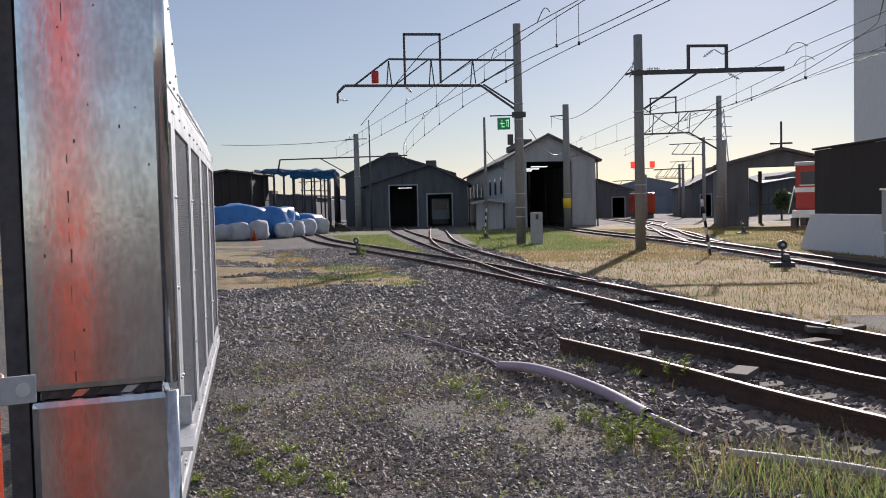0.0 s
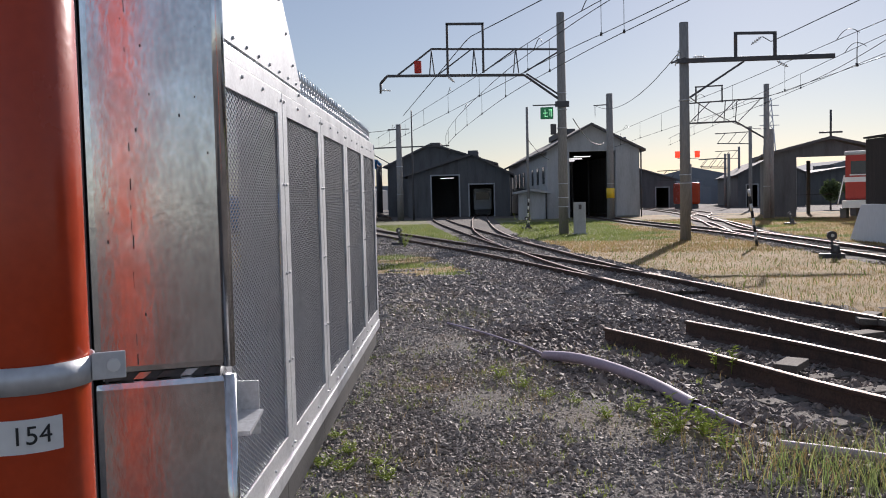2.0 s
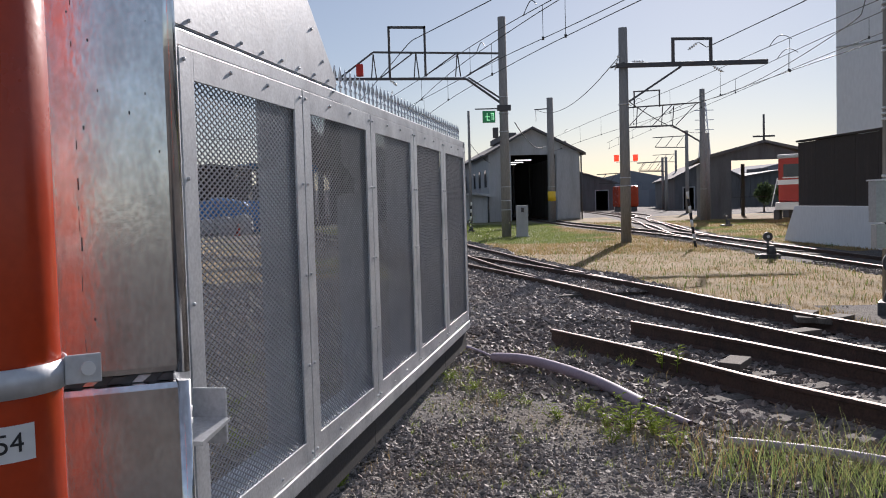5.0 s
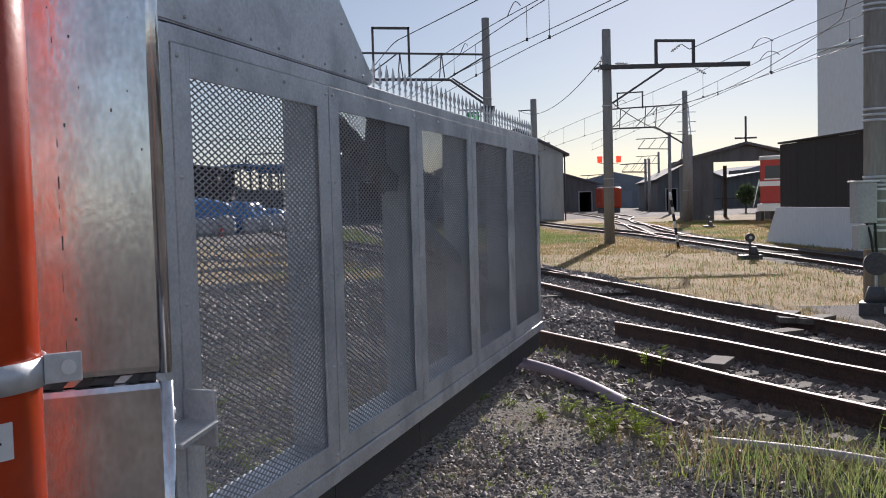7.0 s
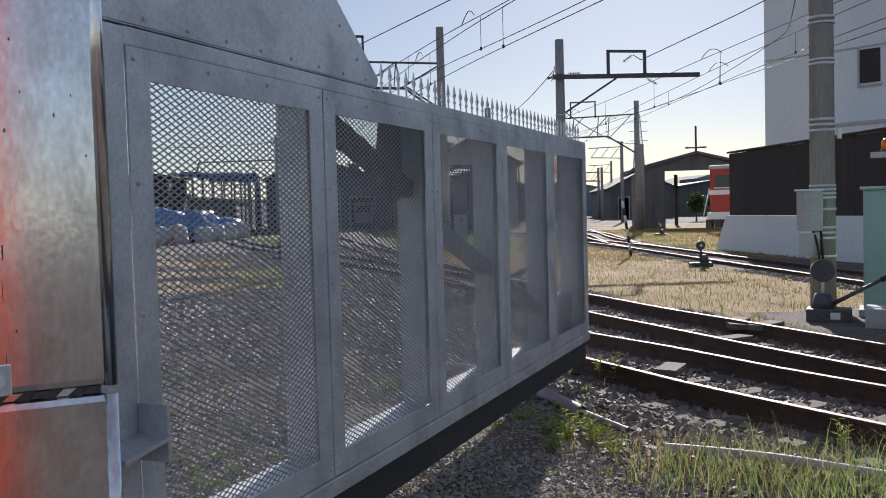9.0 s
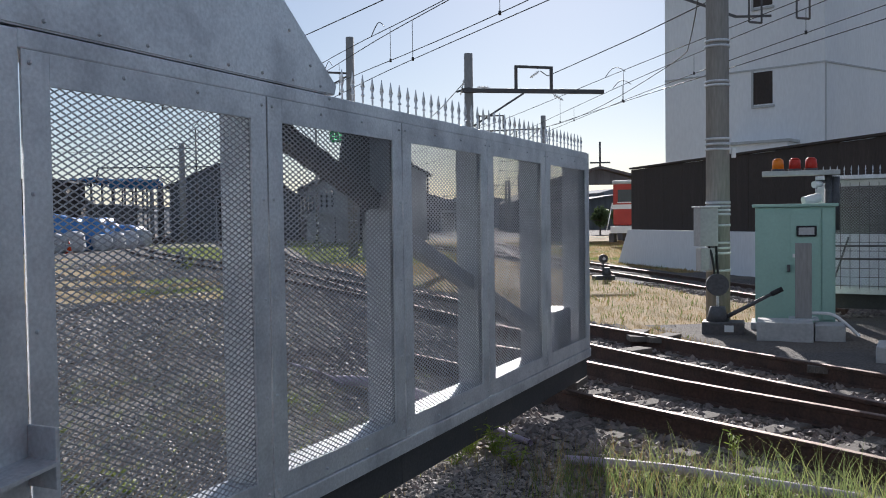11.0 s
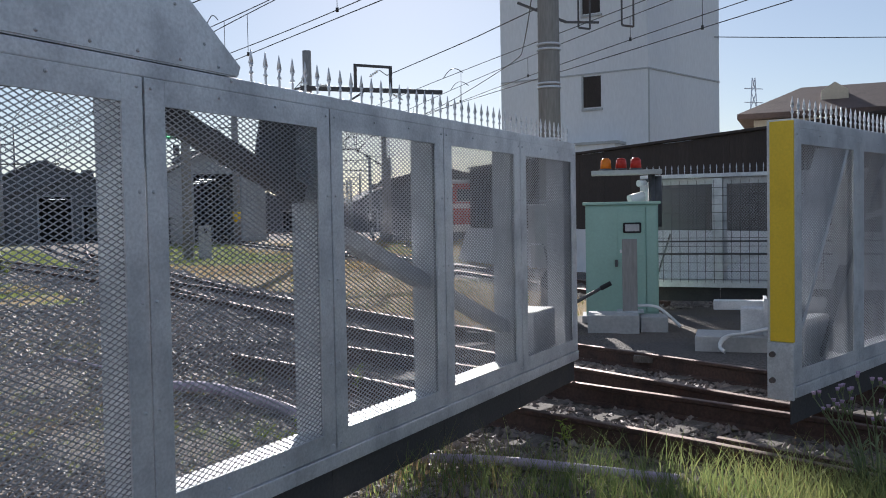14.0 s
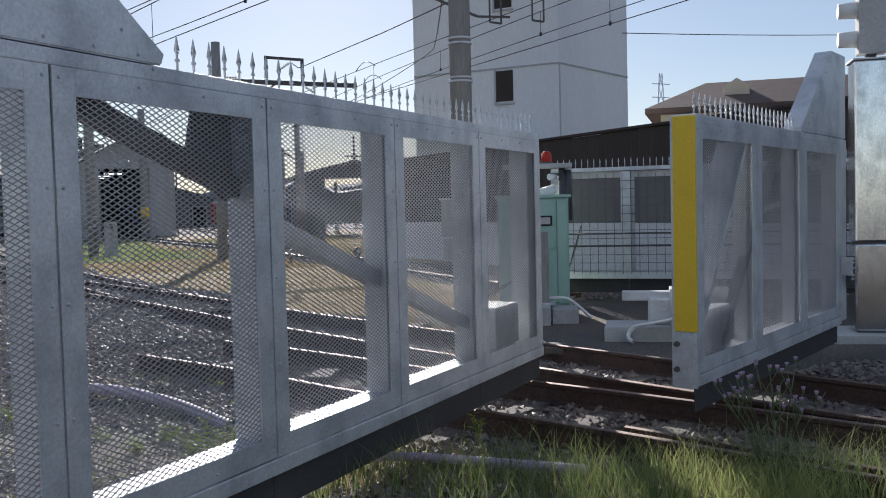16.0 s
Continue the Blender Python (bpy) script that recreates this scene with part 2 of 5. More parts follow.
DRY_SOIL = material("dry_grass_soil", (0.32, 0.22, 0.10), 0.95, 0, 0.35, 0.7, 40, 0.8, (0.20, 0.17, 0.075), 0.5)
GREEN_SOIL = material("grassy_soil", (0.14, 0.145, 0.06), 0.95, 0, 0.3, 1.2, 40, 0.6, (0.24, 0.20, 0.08), 0.45)
GRAVEL = material("fine_gravel", (0.105, 0.095, 0.087), 0.95, 0, 0.7, 0.45, 38, 1.0, (0.18, 0.142, 0.105), 0.45)

xs = np.concatenate([np.linspace(-900, -40, 8)[:-1], np.linspace(-40, -12, 15)[:-1], np.arange(-12, 14, 0.3), np.linspace(14, 40, 20), np.linspace(60, 900, 8)])
ys = np.concatenate([np.linspace(-300, -6, 6)[:-1], np.arange(-6, 30, 0.35), np.linspace(30, 80, 90)[1:], np.linspace(84, 130, 10), np.linspace(160, 1500, 10)])
gv, gf, gi = [], [], []
for y in ys:
    for x in xs:
        near = abs(x) < 15 and 0 < y < 60
        gv.append((x, y, (0.022 * noise.noise((x * 0.8, y * 0.8, 0)) + 0.012 * noise.noise((x * 2.1, y * 2.1, 5))) if near else 0.0) )
        if -6 < y < 16 and 0 < x < 12:
            gv[-1] = (x, y, gv[-1][2] + dip(x, y))
nx = len(xs)
for j in range(len(ys) - 1):
    for i in range(nx - 1):
        a = j * nx + i
        gf.append((a, a + 1, a + 1 + nx, a + nx))
        gi.append(zone((xs[i] + xs[i + 1]) / 2, (ys[j] + ys[j + 1]) / 2))
ground = raw("ground", gv, gf, [GRAVEL, DRY_SOIL, GREEN_SOIL], "dark gravel rail yard with dry grass patches", "ground", "structure", True, gi)


# ---- rails ----
def rail_pair(name, pts, gauge=1.132, rails=(1, -1), top=0.12):
    """A track of two rails on sleepers."""
    c = smooth_line(pts)
    d = np.gradient(c, axis=0)
    d /= np.linalg.norm(d, axis=1)[:, None]
    n = np.stack([d[:, 1], -d[:, 0]], 1)
    tr = thing(name, "railway track of rusty rails with polished heads", "track", "railway tracks", "structure")
    prof = [(-0.06, -0.06), (-0.055, -0.045), (-0.012, -0.03), (-0.01, top - 0.045), (-0.032, top - 0.032), (-0.032, top - 0.008), (-0.026, top - 0.004), (-0.013, top),
            (0.013, top), (0.026, top - 0.004), (0.032, top - 0.008), (0.032, top - 0.032), (0.01, top - 0.045), (0.012, -0.03), (0.055, -0.045), (0.06, -0.06)]
    k = len(prof)
    for s in rails:
        line = c + n * s * gauge / 2
        v = [(q[0] + m[0] * a, q[1] + m[1] * a, b) for q, m in zip(line, n) for a, b in prof]
        f, idx = [], []
        for i in range(len(line) - 1):
            for j in range(k - 1):
                f.append((i * k + j, i * k + j + 1, (i + 1) * k + j + 1, (i + 1) * k + j))
                idx.append(1 if j in (6, 7, 8) else 0)
        f += [tuple(range(k)), tuple((len(line) - 1) * k + j for j in reversed(range(k)))]
        idx += [0, 0]
        ob = raw("rail", v, f, [RAIL_SIDE, RAIL_TOP], idx=idx)
        ob.parent = tr
    return tr, c, d


sleeper_mesh = mesh_of(B(-1.0, 1.0, -0.1, 0.1, -0.1, 0.012, 0.012), SLEEPER)


def sleepers(tr, c, d, y0, y1, step=0.66):
    length = np.concatenate([[0], np.cumsum(np.linalg.norm(np.diff(c, axis=0), axis=1))])
    for s in np.arange(0.3, length[-1], step):
        x, y = np.interp(s, length, c[:, 0]), np.interp(s, length, c[:, 1])
        if y0 < y < y1:
            a = math.degrees(math.atan2(np.interp(s, length, d[:, 1]), np.interp(s, length, d[:, 0])))
            o = new("sleeper", sleeper_mesh)
            o.parent = tr
            o.matrix_basis = pose(x, y, random.uniform(-0.008, 0.006) + dip(x, y) * 0.85, 0, 0, a + 90 + random.uniform(-1.5, 1.5))


tracks = {}
for nm, ln, y0, y1 in (("track", LINE_LEFT, 2, 40), ("track", LINE_SHED[10:], 15.5, 45), ("track", LINE_SHED_B, 30, 40), ("track", LINE_STUB, 2, 10.6), ("track", LINE_FAR, 13, 45), ("track", LINE_BACK, 30, 40), ("track", LINE_LOOP, 30, 40)):
    tr, c, d = rail_pair(nm, ln, top=0.12 - 0.003 * len(tracks))
    tracks[len(tracks)] = tr
    sleepers(tr, c, d, y0, y1)
rail_pair("guard_rail", [(9.0, -6), (6.9, -1.2), (5.5, 2), (4.75, 3.6), (4.1, 5.15)], 0.86, (-1,), 0.115)


# ---- swing gates ----
GX, GW, Z0, Z1 = 0.247, 1.248, 0.39, 2.155


def diamond_mesh(bm, x0, x1, z0, z1, y, dx=0.046, dz=0.0235, r=0.0027):
    """Expanded metal: two families of slanting strands, cut to the opening."""
    w, h = x1 - x0, z1 - z0
    k = dz / dx
    for fam in (1, -1):
        c = -w * k if fam > 0 else 0.0
        while c < (h if fam > 0 else h + w * k):
            if fam > 0:
                u0, u1 = max(0, -c / k), min(w, (h - c) / k)
            else:
                u0, u1 = max(0, (c - h) / k), min(w, c / k)
            if u1 - u0 > 0.004:
                bar(bm, (x0 + u0, y, z0 + c + fam * k * u0), (x0 + u1, y, z0 + c + fam * k * u1), r * 1.9, r * 1.3)
            c += dz
    return bm


def spike_mesh():
    bm = bmesh.new()
    rod(bm, (0, 0, 0), (0, 0, 0.085), 0.006, seg=6)
    rod(bm, (0, 0, 0.05), (0, 0, 0.062), 0.011, seg=6)
    rod(bm, (0, 0, 0.078), (0, 0, 0.10), 0.005, 0.013, seg=6)
    rod(bm, (0, 0, 0.10), (0, 0, 0.165), 0.013, 0.0015, seg=6)
    return mesh_of(bm, GALV)


SPIKE = spike_mesh()
RIVET = mesh_of(rod(rod(bmesh.new(), (0, 0, -0.002), (0, 0, 0.006), 0.009, 0.007, 6), (0, 0, 0.006), (0, 0, 0.009), 0.007, 0.003, 6), GALV)
MESHES = {}


def gate(label, panels, sg=1, length=None, box_at=None, gusset=(2.06, 0.75, 3.3), yellow=False, brace=True, dense=True, dp=0.22):
    """A swing gate: hinge axis at the origin, length along x, its face at y = 0 and its body towards sg * y."""
    g = thing("swing_gate", label, "gate", "swing gates")
    L = GX + GW * panels
    Y = lambda a, b: (min(a * sg, b * sg), max(a * sg, b * sg))
    for i in range(panels):
        a, b = GX + GW * i + 0.006, GX + GW * (i + 1) - 0.006
        e = 0.105
        bm = bmesh.new()
        y = Y(-0.012, -0.002)
        box(bm, a, a + e, *y, Z0, Z1, 0.002), box(bm, b - e, b, *y, Z0, Z1, 0.002)
        box(bm, a + e, b - e, *y, Z1 - e, Z1, 0.002), box(bm, a + e, b - e, *y, Z0, Z0 + e, 0.002)
        f = part("panel_frame", bm, GALV, g)
        key = (sg, dense)
        if key not in MESHES:
            MESHES[key] = mesh_of(diamond_mesh(bmesh.new(), 0, GW - 0.012 - 2 * e + 0.02, Z0 + e - 0.01, Z1 - e + 0.01, 0.004 * sg), MESH_STEEL)
        o = new("mesh_infill", MESHES[key])
        o["label"] = "expanded steel mesh infill"
        o.parent = f
        o.location = (a + e - 0.01, 0, 0)
        for z in (Z0 + 0.04, 0.85, 1.28, 1.71, Z1 - 0.04):
            for x in (a + 0.03, b - 0.03):
                r = new("rivet", RIVET)
                r.parent = f
                r.matrix_basis = pose(x, -0.012 * sg, z, 90 * sg)
        for x in (a + 0.42, a + 0.8):
            for z in (Z1 - 0.035, Z0 + 0.035):
                r = new("rivet", RIVET)
                r.parent = f
                r.matrix_basis = pose(x, -0.012 * sg, z, 90 * sg)
    for i in range(1, panels + 1):
        x = GX + GW * i
        x0, x1 = (x - 0.06, x + 0.1) if i < panels else (x - 0.17, x - 0.002)
        part("column", box(bmesh.new(), x0, x1, *Y(0.04, dp - 0.02), Z0 + 0.08, Z1 - 0.01, 0.008), GALV, g)
        part("seam_strip", box(bmesh.new(), x - 0.03, x + (0.03 if i < panels else -0.002), *Y(0.006, 0.012), Z0, Z1), GALV, g)
    part("hinge_stile", box(bmesh.new(), 0.0, GX - 0.002, *Y(-0.012, dp), Z0 - 0.06, Z1 + 0.06, 0.008), GALV, g)
    part("top_beam", box(bmesh.new(), GX, L, *Y(-0.004, dp), Z1 + 0.002, Z1 + 0.065, 0.006), GALV, g)
    bm = box(bmesh.new(), GX, L, *Y(0.02, dp - 0.01), Z0 - 0.03, Z0 + 0.08, 0.006)
    part("bottom_beam", bm, GALV, g)
    bm = box(bmesh.new(), GX - 0.01, L + 0.01, *Y(-0.022, 0.018), Z0 - 0.085, Z0 - 0.006, 0.006)
    part("lower_lip", bm, GALV, g)
    part("end_plate", box(bmesh.new(), L, L + 0.012, *Y(-0.012, 0.18 if yellow else dp + 0.01), Z0 - 0.03, Z1 + 0.06, 0.003), GALV, g)
    for i in range(panels):
        part("rubber_skirt", box(bmesh.new(), GX + GW * i + 0.003, GX + GW * (i + 1) - 0.003, *Y(0.02, 0.03), 0.115, Z0 - 0.032), RUBBER, g, "black rubber skirt")
    gx, gt, gz = gusset
    bm = prism(bmesh.new(), [(0.0, Z1 + 0.07), (gx, Z1 + 0.07), (gx + 0.02, Z1 + 0.12), (gt, gz), (0.0, gz)], *Y(-0.006, dp - 0.02), bevel=0.006)
    gp = part("gusset", bm, GALV, g, "galvanised sloping gusset box")
    for i in range(9):
        r = new("rivet", RIVET)
        r.parent = gp
        r.matrix_basis = pose(0.12 + (gx - 0.25) * i / 8, -0.006 * sg, Z1 + 0.1, 90 * sg)
        r = new("rivet", RIVET)
        r.parent = gp
        r.matrix_basis = pose(gt + (gx - gt) * i / 8 - 0.05, -0.006 * sg, gz + (Z1 + 0.07 - gz) * i / 8 - 0.02, 90 * sg)
    x = gx + 0.14
    while x < L - 0.03:
        s = new("spike", SPIKE)
        s.parent = g
        s.location = (x, 0.04 * sg, Z1 + 0.06)
        x += 0.103
    if brace:
        y = 0.12 * sg
        if panels > 3:
            part("brace", bar(bmesh.new(), (1.56, y, 2.1), (2.64, y, 1.72), 0.09, 0.09), STEEL_DARK, g)
            part("brace", bar(bmesh.new(), (2.72, y, 1.60), (GX + GW * 4, y, 0.72), 0.09, 0.09), GALV, g)
        else:
            # brace widened to stand in for bright sunlit column sides behind the mesh
            part("brace", bar(bmesh.new(), (GX + GW * 3 - 0.15, y, 0.78), (GX + GW * 2 + 0.2, y, 2.06), 0.24, 0.04), GALV, g, "wide flat galvanised brace")
            part("brace", bar(bmesh.new(), (GX + GW * 3 - 0.6, y * 0.6, 0.52), (GX + GW + 0.5, y * 0.6, 2.06), 0.07, 0.05), STEEL_DARK, g)
        if panels > 3:
            part("brace_plate", prism(bmesh.new(), [(2.42, 2.12), (2.74, 2.12), (2.74, 1.72), (2.62, 1.66), (2.36, 1.86)], *Y(0.16, 0.175)), STEEL_DARK, g, "dark steel brace plate")
    if box_at:
        part("wheel_box", box(bmesh.new(), *box_at, *Y(0.05, 0.34 if panels > 3 else dp - 0.005), Z0 + 0.09, Z0 + 0.42, 0.01), GALV, g)
    if yellow:
        part("end_panel", box(bmesh.new(), L + 0.013, L + 0.04, *Y(-0.014, 0.15), Z0 + 0.30, Z1 + 0.05, 0.005), YELLOW, g, "yellow sheet on the gate's end")
        ep = part("lock_plate", box(bmesh.new(), L + 0.013, L + 0.045, *Y(-0.014, 0.17), Z0 - 0.1, Z0 + 0.295, 0.005), GALV, g)
        for z in (0.6, 0.42):
            part("lock_knob", rod(bmesh.new(), (L + 0.04, 0.13 * sg, z), (L + 0.07, 0.13 * sg, z), 0.022, 0.018, 12), STEEL_DARK, ep)
    # lower hinge
    bm = bmesh.new()
    box(bm, 0.0, 0.025, *Y(-0.10, -0.012), 0.66, 1.0, 0.004)
    hb = part("hinge_bracket", bm, STEEL_DARK, g, "grey bolted hinge bracket")
    part("hinge_plate", box(bmesh.new(), 0.235, 0.25, *Y(-0.135, -0.013), 0.81, 1.0, 0.004), GALV, hb)
    part("hinge_rib", prism(bmesh.new(), [(0.025, 0.86), (0.235, 0.89), (0.235, 0.90), (0.025, 0.875)], *Y(-0.15, -0.013)), GALV, hb)
    for z in (0.97, 0.93, 0.80, 0.76):
        part("bolt", rod(bmesh.new(), (0.028, -0.085 * sg, z), (0.07, -0.085 * sg, z), 0.015, seg=6), GALV, hb)
    return g


near_gate = gate("galvanised steel swing gate with mesh panels and spikes, swinging shut", 5, 1, box_at=(5.62, 6.1))
far_gate = gate("shorter galvanised swing gate with a yellow end, nearly shut", 3, -1, box_at=(3.2, 3.7), gusset=(1.5, 0.5, 3.08), yellow=True, dp=0.18)
far_gate.matrix_basis = pose(7.92, 6.84, 0, 0, 0, 206.9)
back_gate = gate("closed galvanised mesh gate across the further track", 5, 1, gusset=(0.3, 0.1, 2.4))
back_gate.matrix_basis = pose(13.1, 8.8, 0, 0, 0, 137)


bm = bmesh.new()
for k in range(44):
    bar(bm, (0.3 + 0.135 * k, 0.35, 0.45), (0.3 + 0.135 * k, 0.35, 2.1), 0.008, 0.008)
for k in range(12):
    bar(bm, (0.25, 0.35, 0.5 + 0.135 * k), (6.25, 0.35, 0.5 + 0.135 * k), 0.008, 0.008)
part("wire_grid", bm, STEEL_DARK, back_gate, "square steel wire grid")
for z in (1.12, 0.92):
    part("grid_rail", rod(bmesh.new(), (0.25, 0.37, z), (6.25, 0.37, z), 0.014, seg=6), STEEL_DARK, back_gate)


def gate_post(label, m, w=0.40, d=0.42, h=3.35, slit=1.10, channel=True):
    """A square steel post with a slit at the hinge and a concrete footing."""
    p = thing("gate_post", label, "post", "gate posts", m=m)
    part("upper_casing", box(bmesh.new(), -w, 0, 0, d, slit + 0.014, h, 0.022), GALV_POST, p, smooth=False)
    part("lower_casing", box(bmesh.new(), -w, 0, 0, d, 0.12, slit - 0.010, 0.022), GALV_POST, p)
    part("core", box(bmesh.new(), -w + 0.03, -0.03, 0.03, d - 0.03, 0.1, h - 0.05), STEEL_DARK, p)
    # rods added to round the front corner, so it catches a bright line
    part("rounded_corner", rod(bmesh.new(), (-0.004, 0.012, 0.12), (-0.004, 0.012, slit - 0.012), 0.021, seg=24), GALV_POST, p)
    part("rounded_corner", rod(bmesh.new(), (-0.004, 0.012, slit + 0.014), (-0.004, 0.012, h), 0.021, seg=24), GALV_POST, p)
    part("cap", box(bmesh.new(), -w - 0.02, 0.02, -0.02, d + 0.02, h + 0.002, h + 0.02, 0.004), GALV, p)
    if channel:
        part("edge_channel", box(bmesh.new(), -w - 0.06, -w - 0.003, 0.02, d - 0.05, 0.1, h - 0.1, 0.006), STEEL_DARK, p, "dark steel edge channel")
    part("footing", box(bmesh.new(), -w - 0.25, 0.25, -0.2, d + 0.2, -0.1, 0.10, 0.015), CONCRETE, p, "concrete footing")
    for z in (2.6,):
        part("hinge_arm", box(bmesh.new(), -0.01, 0.1, d / 2 - 0.06, d / 2 + 0.06, z, z + 0.06, 0.005), STEEL_DARK, p)
    return p


near_post = gate_post("tall galvanised steel gate post reflecting the orange pipe", pose(-0.835, 2.672, 0, 0, 0, 22))
far_post = gate_post("tall galvanised gate post carrying a signal lamp", pose(8.756, 6.903, 0, 0, 0, -40), h=3.12, channel=False)

# broken weld line and dark pits on the near post's face
bm = bmesh.new()
wr = random.Random(11)
for k in range(34):
    z = 1.14 + 2.0 * k / 34
    if wr.random() < 0.62:
        x = -0.275 + wr.uniform(-0.002, 0.002)
        box(bm, x, x + wr.uniform(0.0015, 0.004), -0.0012, 0.002, z, z + wr.uniform(0.012, 0.055))
for k in range(26):
    x, z, e = wr.uniform(-0.37, -0.04), wr.uniform(0.2, 2.6), wr.uniform(0.002, 0.005)
    if abs(z - 1.10) > 0.03:
        box(bm, x, x + e, -0.001, 0.002, z, z + e * wr.uniform(0.8, 2.5))
tagged(part("weld_line", bm, STEEL_DARK, near_post, "dark broken weld line and pits"), kind="stuff")
# dark and bright strips added in the slit for its zigzag reflection
for k in range(5):
    x = -0.36 + 0.07 * k
    bm = prism(bmesh.new(), [(x, 1.0925), (x + 0.03, 1.092), (x + 0.055, 1.1125), (x + 0.02, 1.1125)], 0.018, 0.028)
    part("slit_strip", bm, (STEEL_DARK, GALV_POST, STEEL_DARK, GALV, STEEL_DARK)[k], near_post)

# signal lamp on the far post
sg_t = thing("signal_lamp", "grey signal head with two hooded lamps on a gate post", "signal", m=pose(8.738, 7.19, 3.14, 0, 0, -40))
part("housing", box(bmesh.new(), -0.14, 0.16, -0.12, 0.12, 0.06, 0.72, 0.02), CONCRETE, sg_t)
part("bracket", box(bmesh.new(), -0.05, 0.05, -0.05, 0.05, 0.0, 0.07, 0.005), STEEL_DARK, sg_t)
RED = glow("red_lens", (0.9, 0.05, 0.02), 1.2)
RED_OFF = material("red_plastic", (0.6, 0.05, 0.03), 0.3, 0, 0.08, 6, 40, 0.02, thin=0.3)
AMBER = material("amber_plastic", (0.85, 0.28, 0.02), 0.3, 0, 0.08, 6, 40, 0.02, thin=0.3)
for z, mt in ((0.56, RED), (0.24, WHITE)):
    hd = part("hood", rod(bmesh.new(), (-0.34, 0, z), (-0.13, 0, z), 0.085, 0.095, 20), WHITE, sg_t, "pale lamp hood")
    part("lens", rod(bmesh.new(), (0.15, 0, z), (0.19, 0, z), 0.09, 0.08, 20), mt, sg_t)

# orange pipe
pipe = thing("orange_pipe", "glossy orange plastic pipe strapped beside the gate post", "pipe", m=pose(-0.482, 0.869, -0.1445) @ Matrix.Scale(1.09, 4))
part("pipe", rod(bmesh.new(), (0, 0, -0.05), (0, 0, 3.2), 0.061, seg=64), ORANGE, pipe)
bm = bmesh.new()
bmesh.ops.create_cone(bm, cap_ends=False, segments=48, radius1=0.0632, radius2=0.0632, depth=0.026, matrix=Matrix.Translation((0, 0, 1.458)))
st = part("strap", bm, GALV, pipe, "steel strap", smooth=True)
sm = st.modifiers.new("thick", "SOLIDIFY")
sm.thickness, sm.offset = 0.002, 1
lug = part("strap_lug", B(0.06, 0.092, -0.028, -0.024, 1.446, 1.473, 0.001), GALV, pipe)
lug.matrix_basis = pose(0, 0, 0, 0, 0, 30)
lb = part("bolt", rod(bmesh.new(), (0.08, -0.033, 1.46), (0.08, -0.022, 1.46), 0.0065, seg=12), WHITE, lug)
# number plate on the pipe, bent round it
cv, cf = [], []
A0, A1 = -93, -31
for k in range(17):
    a = radians(A0 + (A1 - A0) * k / 16)
    for r in (0.0614, 0.0624):
        for z in (1.39, 1.422):
            cv.append((r * math.cos(a), r * math.sin(a), z))
for k in range(16):
    o = 4 * k
    cf += [(o + 2, o + 6, o + 7, o + 3), (o + 1, o + 5, o + 7, o + 3), (o, o + 4, o + 6, o + 2)]
tag = raw("number_tag", cv, cf, WHITE, "white number sticker")
tag.parent = pipe
fc = bpy.data.curves.new("text", "FONT")
fc.body, fc.size, fc.align_x, fc.align_y, fc.extrude = "154", 0.0245, "CENTER", "CENTER", 0.0003
tx = new("text_tmp", fc)
me = bpy.data.meshes.new_from_object(tx.evaluated_get(bpy.context.evaluated_depsgraph_get()))
bpy.data.objects.remove(tx)
for v in me.vertices:
    a = radians(-57) + v.co.x / 0.0626
    r = 0.0628 + v.co.z
    v.co = (r * math.cos(a), r * math.sin(a), 1.406 + v.co.y)
me.materials.append(BLACK)
num = new("number", me)
num.parent = tag


# ---- poles, gantries and wires ----
def pole(label, x, y, h, r=0.17, bands=()):
    p = thing("concrete_pole", label, "pole", "line poles", m=pose(x, y, 0))
    part("shaft", rod(bmesh.new(), (0, 0, -0.1), (0, 0, h), r, r * 0.82, 20), CONCRETE_POLE, p)
    for z in bands:
        part("band", rod(bmesh.new(), (0, 0, z), (0, 0, z + 0.035), r * 1.04 - 0.02 * r * z / h, seg=20), GALV, p)
    return p


def insulator(parent, p, q):
    bm = rod(bmesh.new(), p, q, 0.018, seg=6)
    a, b = Vector(p), Vector(q)
    for k in range(4):
        c = a.lerp(b, (k + 1) / 5)
        d = (b - a).normalized() * 0.03
        rod(bm, c, c + d, 0.06, 0.03, 8)
    return part("insulator", bm, WHITE, parent)


pole_a = pole("tall grey concrete line pole carrying a lattice arm", 2.53, 39, 9.55, 0.21, (1.2, 1.6, 2.2, 4.6, 5.4, 6.1))
bm = bmesh.new()
bar(bm, (-7.55, 0, 7.1), (-1.6, 0, 6.95), 0.11, 0.11), bar(bm, (-1.6, 0, 6.95), (-0.1, 0, 5.85), 0.09, 0.09), bar(bm, (-1.5, 0, 7.0), (-0.1, 0, 6.05), 0.07, 0.07)
rod(bm, (-7.55, 0, 7.1), (-7.85, 0, 6.8), 0.06), rod(bm, (-7.85, 0, 6.8), (-7.87, 0, 6.35), 0.06, 0.045)
part("lower_chord", bm, STEEL_DARK, pole_a)
part("upper_chord", bar(bar(bmesh.new(), (-5.6, 0, 8.2), (-0.15, 0, 8.0), 0.08, 0.08), (-5.6, 0, 8.2), (-7.1, 0, 7.12), 0.07, 0.07), STEEL_DARK, pole_a)
for x in (-5.6, -3.75, -1.95):
    part("lattice_bar", bar(bar(bmesh.new(), (x, 0, 8.12), (x - 0.1, 0, 7.05), 0.05, 0.05), (x, 0, 8.12), (x + 0.12, 0, 7.05), 0.05, 0.05), STEEL_DARK, pole_a)
